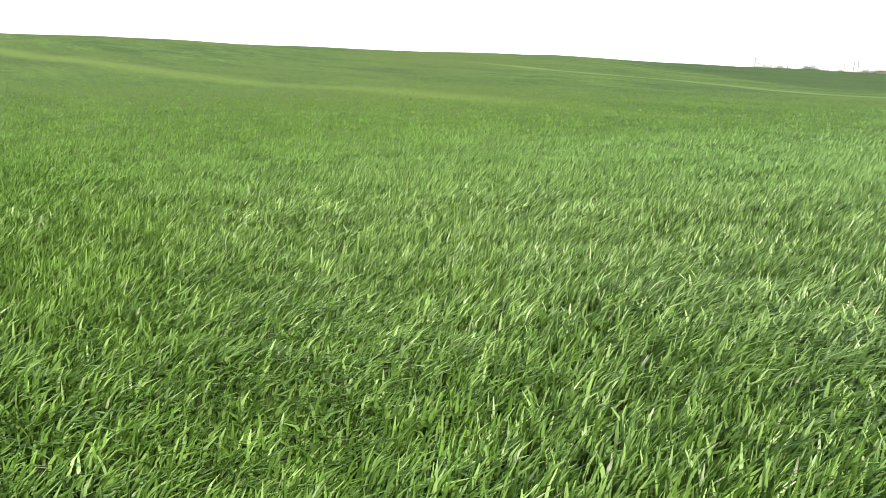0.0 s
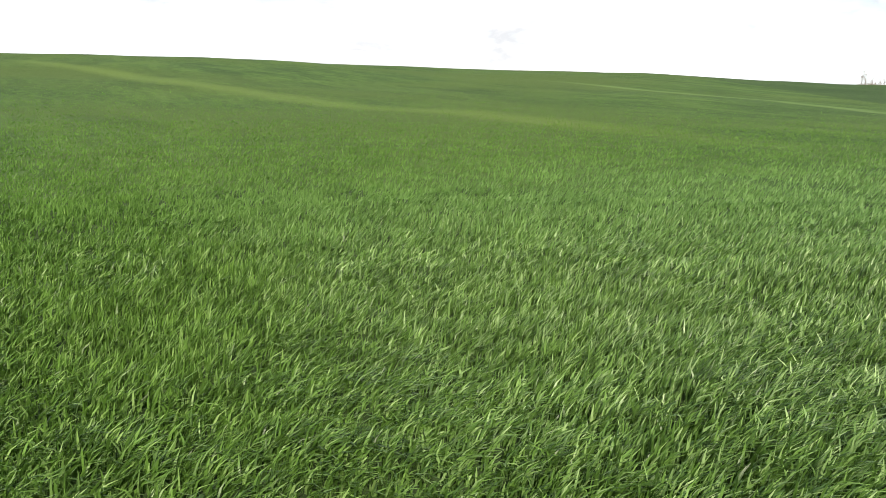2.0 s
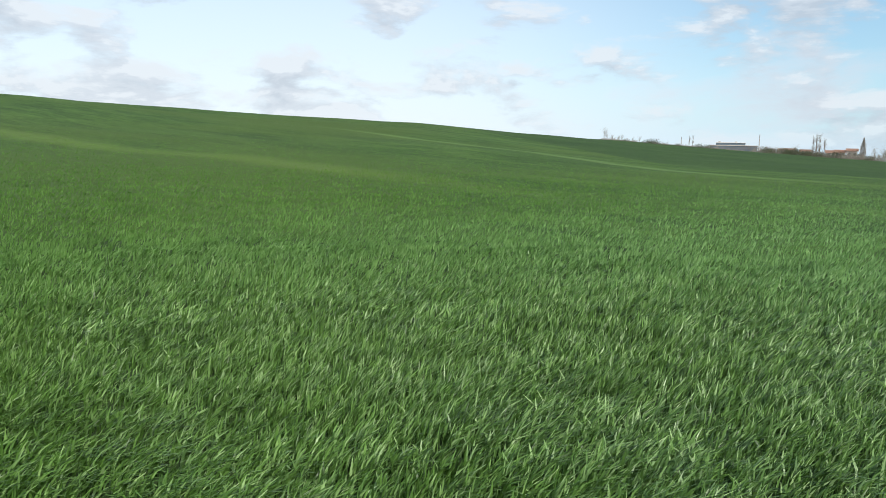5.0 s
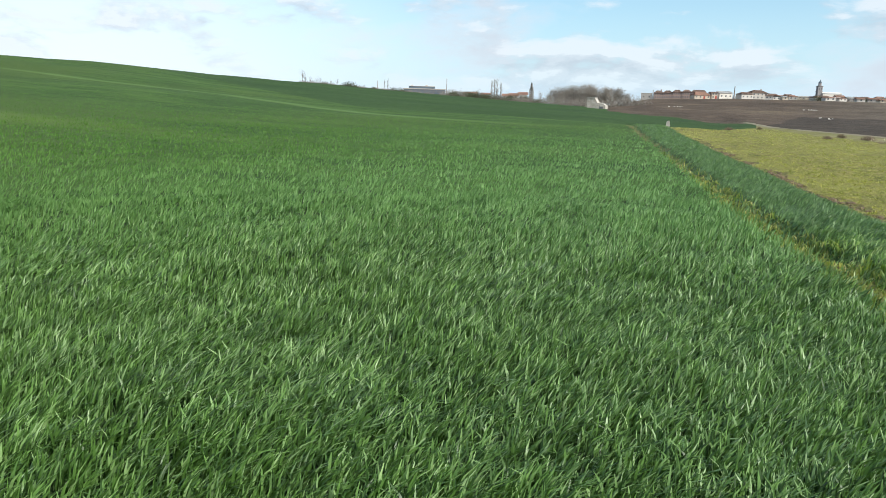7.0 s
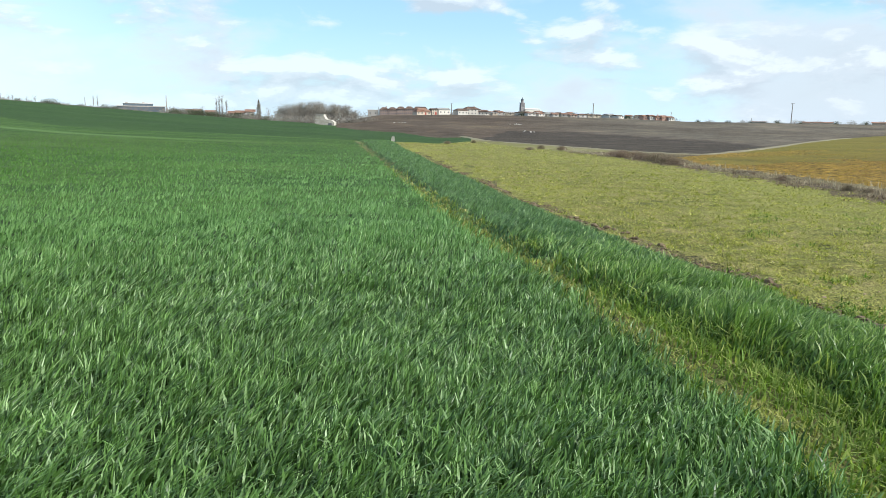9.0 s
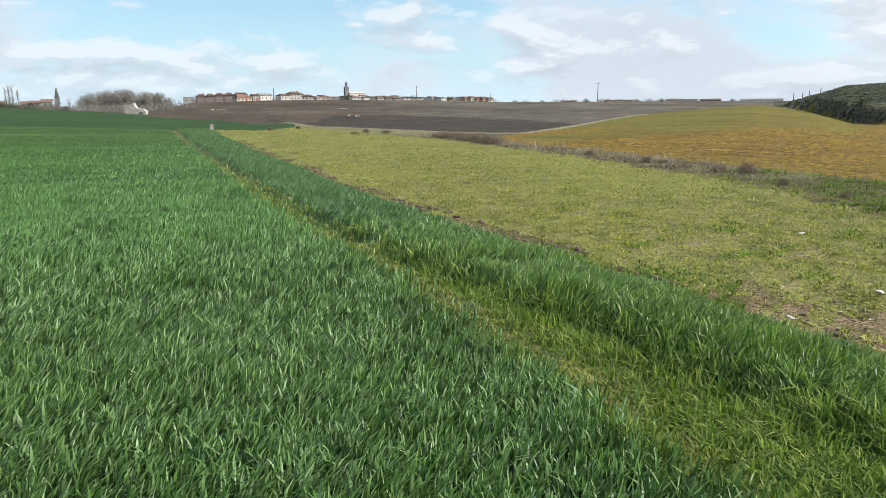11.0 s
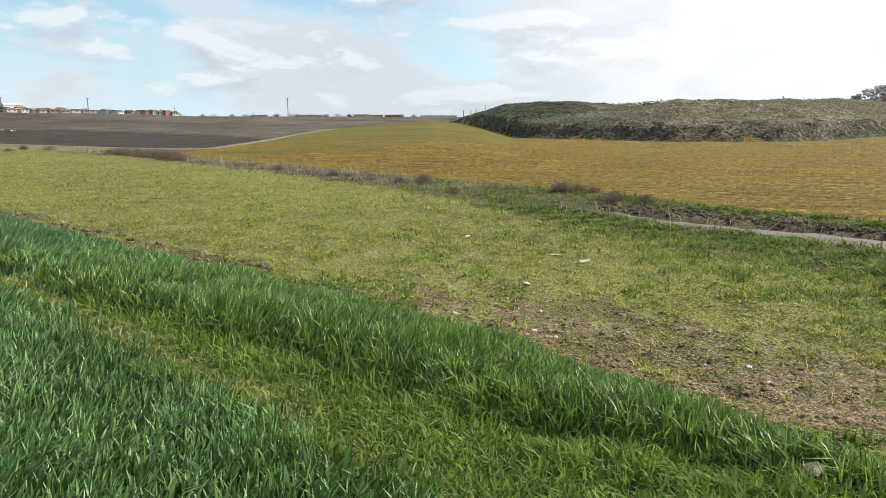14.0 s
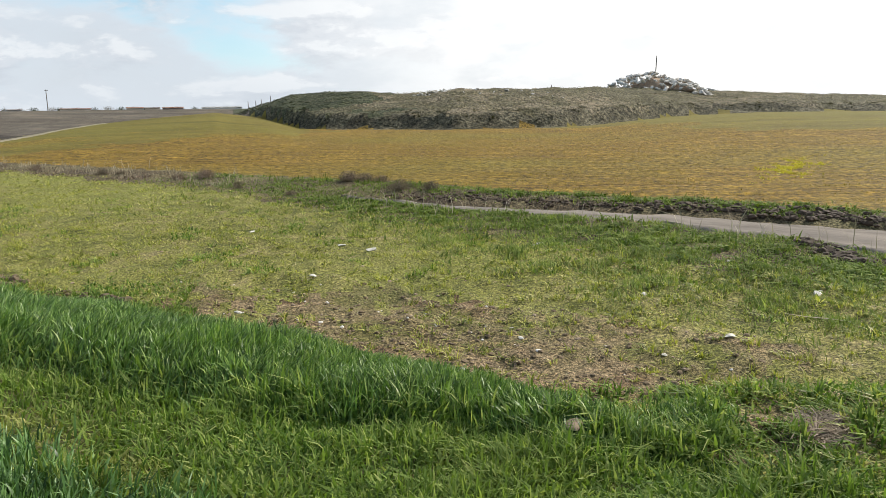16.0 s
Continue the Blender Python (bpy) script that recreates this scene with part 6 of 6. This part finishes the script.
# ---------------------------------------------------------------- trees and bushes
def bare_tree(high, spread, seed, slim=False, twigs=900):
    r = np.random.RandomState(seed)
    ob = new("bare_tree")
    bm = bmesh.new()
    tube(bm, [(0, 0, -0.5), (0.03 * high * r.randn(), 0, high * 0.35), (0.03 * high * r.randn(), 0, high * 0.8)], [high * (0.009 if slim else 0.02), high * (0.007 if slim else 0.014), high * 0.004], 6)
    trunk = part("trunk", bm, BARK, ob)
    bm = bmesh.new()
    ends = []
    for k in range(11):
        z0 = high * r.uniform(0.10, 0.7)
        a, out = r.uniform(0, 6.28), spread * r.uniform(0.45, 1.0) * (0.35 if slim else 1.0)
        z1 = min(high * 0.98, z0 + high * r.uniform(0.18, 0.4))
        p1 = (out * math.cos(a), out * math.sin(a), z1)
        pm = (p1[0] * 0.45, p1[1] * 0.45, z0 + (z1 - z0) * 0.6)
        tube(bm, [(0, 0, z0), pm, p1], [high * 0.009, high * 0.006, high * 0.002], 4)
        ends += [(p1[0] * 0.25, p1[1] * 0.25, z0 + (z1 - z0) * 0.3), pm, pm, p1]
    ends.append((0, 0, high * 0.85))
    part("limbs", bm, BARK, ob)
    e = np.array(ends)[r.randint(0, len(ends), twigs)]
    p = e + r.normal(0, 1, (twigs, 3)) * np.array([spread * (0.12 if slim else 0.24), spread * (0.12 if slim else 0.24), high * 0.09])
    p[:, 2] = np.clip(p[:, 2], high * 0.05, high * 0.95)
    co, q = blades(p[:, 0], p[:, 1], p[:, 2], r.uniform(0.06, 0.17, twigs) * high, np.full(twigs, high * 0.0062),
                   np.clip(0.5 + 0.5 * r.randn(twigs), 0, 1.6), 2, wind=0, spread=180)
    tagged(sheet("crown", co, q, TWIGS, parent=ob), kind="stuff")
    return ob


def bush(high, wide, seed, mat, n=900, leaf=0.12, name="bush"):
    r = np.random.RandomState(seed)
    ob = new(name)
    bm = bmesh.new()
    for k in range(7):
        a, o = r.uniform(0, 6.28), wide * r.uniform(0.15, 0.4)
        tube(bm, [(0.05 * wide * math.cos(a), 0.05 * wide * math.sin(a), -0.1), (o * math.cos(a) * 0.6, o * math.sin(a) * 0.6, high * 0.4), (o * math.cos(a), o * math.sin(a), high * r.uniform(0.6, 0.9))],
             [high * 0.025, high * 0.016, high * 0.006], 5)
    part("stems", bm, BARK, ob)
    u, v, w = r.normal(0, 0.33, n), r.normal(0, 0.33, n), np.abs(r.normal(0.35, 0.28, n))
    k = np.clip(1 - 0.55 * (u * u + v * v), 0.15, 1)
    co, q = blades(u * wide, v * wide, np.clip(w, 0.02, 0.9) * high * k, leaf * high * r.uniform(0.6, 1.5, n), leaf * high * 0.34 * np.ones(n),
                   np.clip(0.6 + 0.5 * r.randn(n), 0, 1.8), 2, wind=0, spread=180)
    tagged(sheet("foliage" if mat is EVERGREEN else "twig_mass", co, q, mat, parent=ob), kind="stuff")
    return ob


def column_tree(high, wide, seed):
    r = np.random.RandomState(seed)
    ob = new("bare_poplar")
    bm = bmesh.new()
    tube(bm, [(0, 0, -0.3), (0, 0, high * 0.9)], [high * 0.02, high * 0.004], 6)
    part("trunk", bm, BARK, ob)
    n = 1100
    t = r.uniform(0.03, 1, n)
    rad = wide / 2 * np.sin(np.clip(t * 1.0, 0, 1) ** 0.6 * math.pi) ** 0.7 * r.uniform(0.3, 1.05, n)
    a = r.uniform(0, 6.28, n)
    co, q = blades(rad * np.cos(a), rad * np.sin(a), t * high * 0.93, np.full(n, high * 0.09), np.full(n, high * 0.011), np.clip(0.3 + 0.3 * r.randn(n), 0, 1), 2, wind=0, spread=180)
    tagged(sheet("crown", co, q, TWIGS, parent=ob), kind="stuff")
    return ob


def put(ob, first, bearing, far, scale, turn, label, category, group, sink=0.0):
    m = Matrix.Translation((0, 0, -sink)) @ at(bearing, far, turn=turn)
    if first:
        made = ob
        made.matrix_world = m @ Matrix.Scale(scale, 4)
    else:
        made = copy_thing(ob, m)
        made.scale = (scale, scale, scale)
    return tagged(made, label, category, group)


def plant_trees():
    r = random.Random(21)
    kinds = [bare_tree(7, 2.2, 1, twigs=2000), bare_tree(7, 2.6, 2, twigs=2200), bare_tree(7, 1.9, 3, twigs=1900), bare_tree(7, 1.7, 4, True, 260), bare_tree(7, 1.5, 5, True, 220), bare_tree(7, 2.4, 7, twigs=260), bare_tree(7, 1.9, 8, twigs=200)]
    used = set()
    lab = "leafless grey-brown tree in the far clump"
    jobs = []
    # the dense clump by the white hut
    for k in range(30):
        b = -12.6 + 5.75 * (k + r.uniform(-0.4, 0.4)) / 29
        high = 1.55 * min(1.0, 0.45 + 0.55 * math.sin(max(0.03, min(1, (b + 12.9) / 6.0)) * math.pi) ** 0.5)
        jobs.append((r.randint(0, 2), b, r.uniform(255, 285), high * r.uniform(0.88, 1.05), lab, "trees behind the white hut"))
    slim = "tall thin leafless poplar on the skyline"
    for b, h in ((-17.15, 1.35), (-16.95, 1.5), (-16.75, 1.55), (-16.45, 1.25), (-25.35, 0.75), (-25.1, 0.8)):
        jobs.append((3 + int(b * 10) % 2, b, 262, h, slim, "poplars on the skyline"))
    far = "small leafless tree on the hill's skyline"
    for k, (b, h) in enumerate(((-31.5, 0.95), (-31.3, 0.7), (-30.9, 0.5), (-30.45, 0.55), (-30.2, 0.5), (-29.4, 0.45), (-28.9, 0.5), (-26.9, 0.35), (-18.2, 0.7), (-19.5, 0.6), (-13.4, 0.9), (-12.9, 1.0), (-20.1, 0.5), (-15.9, 0.7))):
        jobs.append((5 + k % 2, b, float(hill_far(b)) * 1.01 if b < -24 else 300, h, far, "trees on the skyline"))
    for kind, b, d, deg, label, group in jobs:
        high = d * math.tan(radians(deg))
        put(kinds[kind], kind not in used, b, d, high / 7, r.uniform(0, 360), label, "tree", group)
        used.add(kind)
    put(column_tree(7, 1.9, 6), True, -14.12, 250, 250 * math.tan(radians(1.5)) / 7, 0, "slender leafless grey-brown poplar among small houses", "tree", "")
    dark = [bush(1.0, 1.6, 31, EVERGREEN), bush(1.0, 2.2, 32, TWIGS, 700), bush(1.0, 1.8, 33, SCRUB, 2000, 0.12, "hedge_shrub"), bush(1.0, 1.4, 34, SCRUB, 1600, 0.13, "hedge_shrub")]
    used = set()
    jobs = []
    def crest(b):
        return float(hill_far(b)) * 1.01

    for b, h in ((-29.9, 1.0), (-28.25, 1.5), (-27.95, 1.9), (-27.6, 1.0), (-26.2, 0.9), (-24.6, 1.5), (-24.1, 1.4), (-20.2, 1.3)):
        jobs.append((0, b, crest(b), h, "rounded dark evergreen bush on the skyline", "bushes on the skyline"))
    for k in range(20):
        b = -31.6 + 11.2 * k / 19 + r.uniform(-0.25, 0.25)
        jobs.append((1, b, crest(b), r.uniform(0.5, 1.2), "low leafless bush along the hill's skyline", "bushes on the skyline"))
    for k in range(34):
        jobs.append((r.randint(0, 1), -20.4 + 7.0 * k / 33 + r.uniform(-0.1, 0.1), r.uniform(268, 292), r.uniform(1.6, 3.0), "dark brown winter bush among far houses", "bushes among the houses"))
    for k in range(18):
        jobs.append((1, -12.9 + 6.4 * k / 17, r.uniform(240, 252), r.uniform(2.6, 4.0), "brown undergrowth at the foot of the trees", "undergrowth"))
    for k in range(22):
        jobs.append((k % 2, 19 + 18 * k / 21 + r.uniform(-0.3, 0.3), 640, r.uniform(2.0, 3.8), "dark bush on the far plateau's edge", "bushes on the plateau"))
    for k in range(16):
        jobs.append((k % 2, -1 + 18 * k / 15 + r.uniform(-0.3, 0.3), 700, r.uniform(3.5, 6.0), "dark tree crown between the town's houses", "trees in the town"))
    for kind, b, d, h, label, group in jobs:
        put(dark[kind], kind not in used, b, d, h, r.uniform(0, 360), label, "bush", group, 0.12 * h)
        used.add(kind)
    # the hedge along the ditch
    used = set()
    hedge = [(y, field_out(y) + 0.75 + r.uniform(-0.2, 0.2), r.uniform(0.26, 0.46)) for y in np.linspace(30.5, 38.5, 10)]
    hedge += [(y, field_out(y) + 0.75 + r.uniform(-0.2, 0.2), r.uniform(0.10, 0.2)) for y in (11.2, 13.1, 13.6, 16.0, 18.7, 19.2, 22.4, 24.8, 25.3)]
    hedge += [(15.8, 11.2, 0.20), (15.5, 11.0, 0.16), (11.5, 11.8, 0.24), (11.2, 12.0, 0.2), (11.0, 12.3, 0.18), (9.6, 11.3, 0.22), (9.0, 11.5, 0.18), (44.5, 7.0, 0.28), (46.5, 6.0, 0.25), (58, 0.2, 0.26), (57, 2.2, 0.2), (44, 5.0, 0.2)]
    for k, (y, x, h) in enumerate(hedge):
        x, y = float(x), float(y)
        put(dark[2 + k % 2], (2 + k % 2) not in used, math.degrees(math.atan2(x, y)), math.hypot(x, y), h, r.uniform(0, 360),
            "low leafless dark brown hedge shrub by the ditch", "shrub", "hedge along the ditch")
        used.add(2 + k % 2)


plant_trees()


def stick():
    bm = bmesh.new()
    pts = [(-0.22, 0, 0.05), (-0.05, 0.03, 0.065), (0.12, 0.02, 0.06), (0.26, 0.05, 0.075)]
    tube(bm, pts, [0.012, 0.011, 0.009, 0.006], 6)
    me = bpy.data.meshes.new("stick")
    bm.to_mesh(me)
    bm.free()
    me.materials.append(REED)
    ob = new("stick", me)
    z = float(height(np.array([6.35]), np.array([1.2]))[0])
    ob.matrix_world = pose(6.35, 1.2, z - 0.03, 0, 0, 100)
    tagged(ob, "pale dry stick lying on the grass", "stick")


stick()
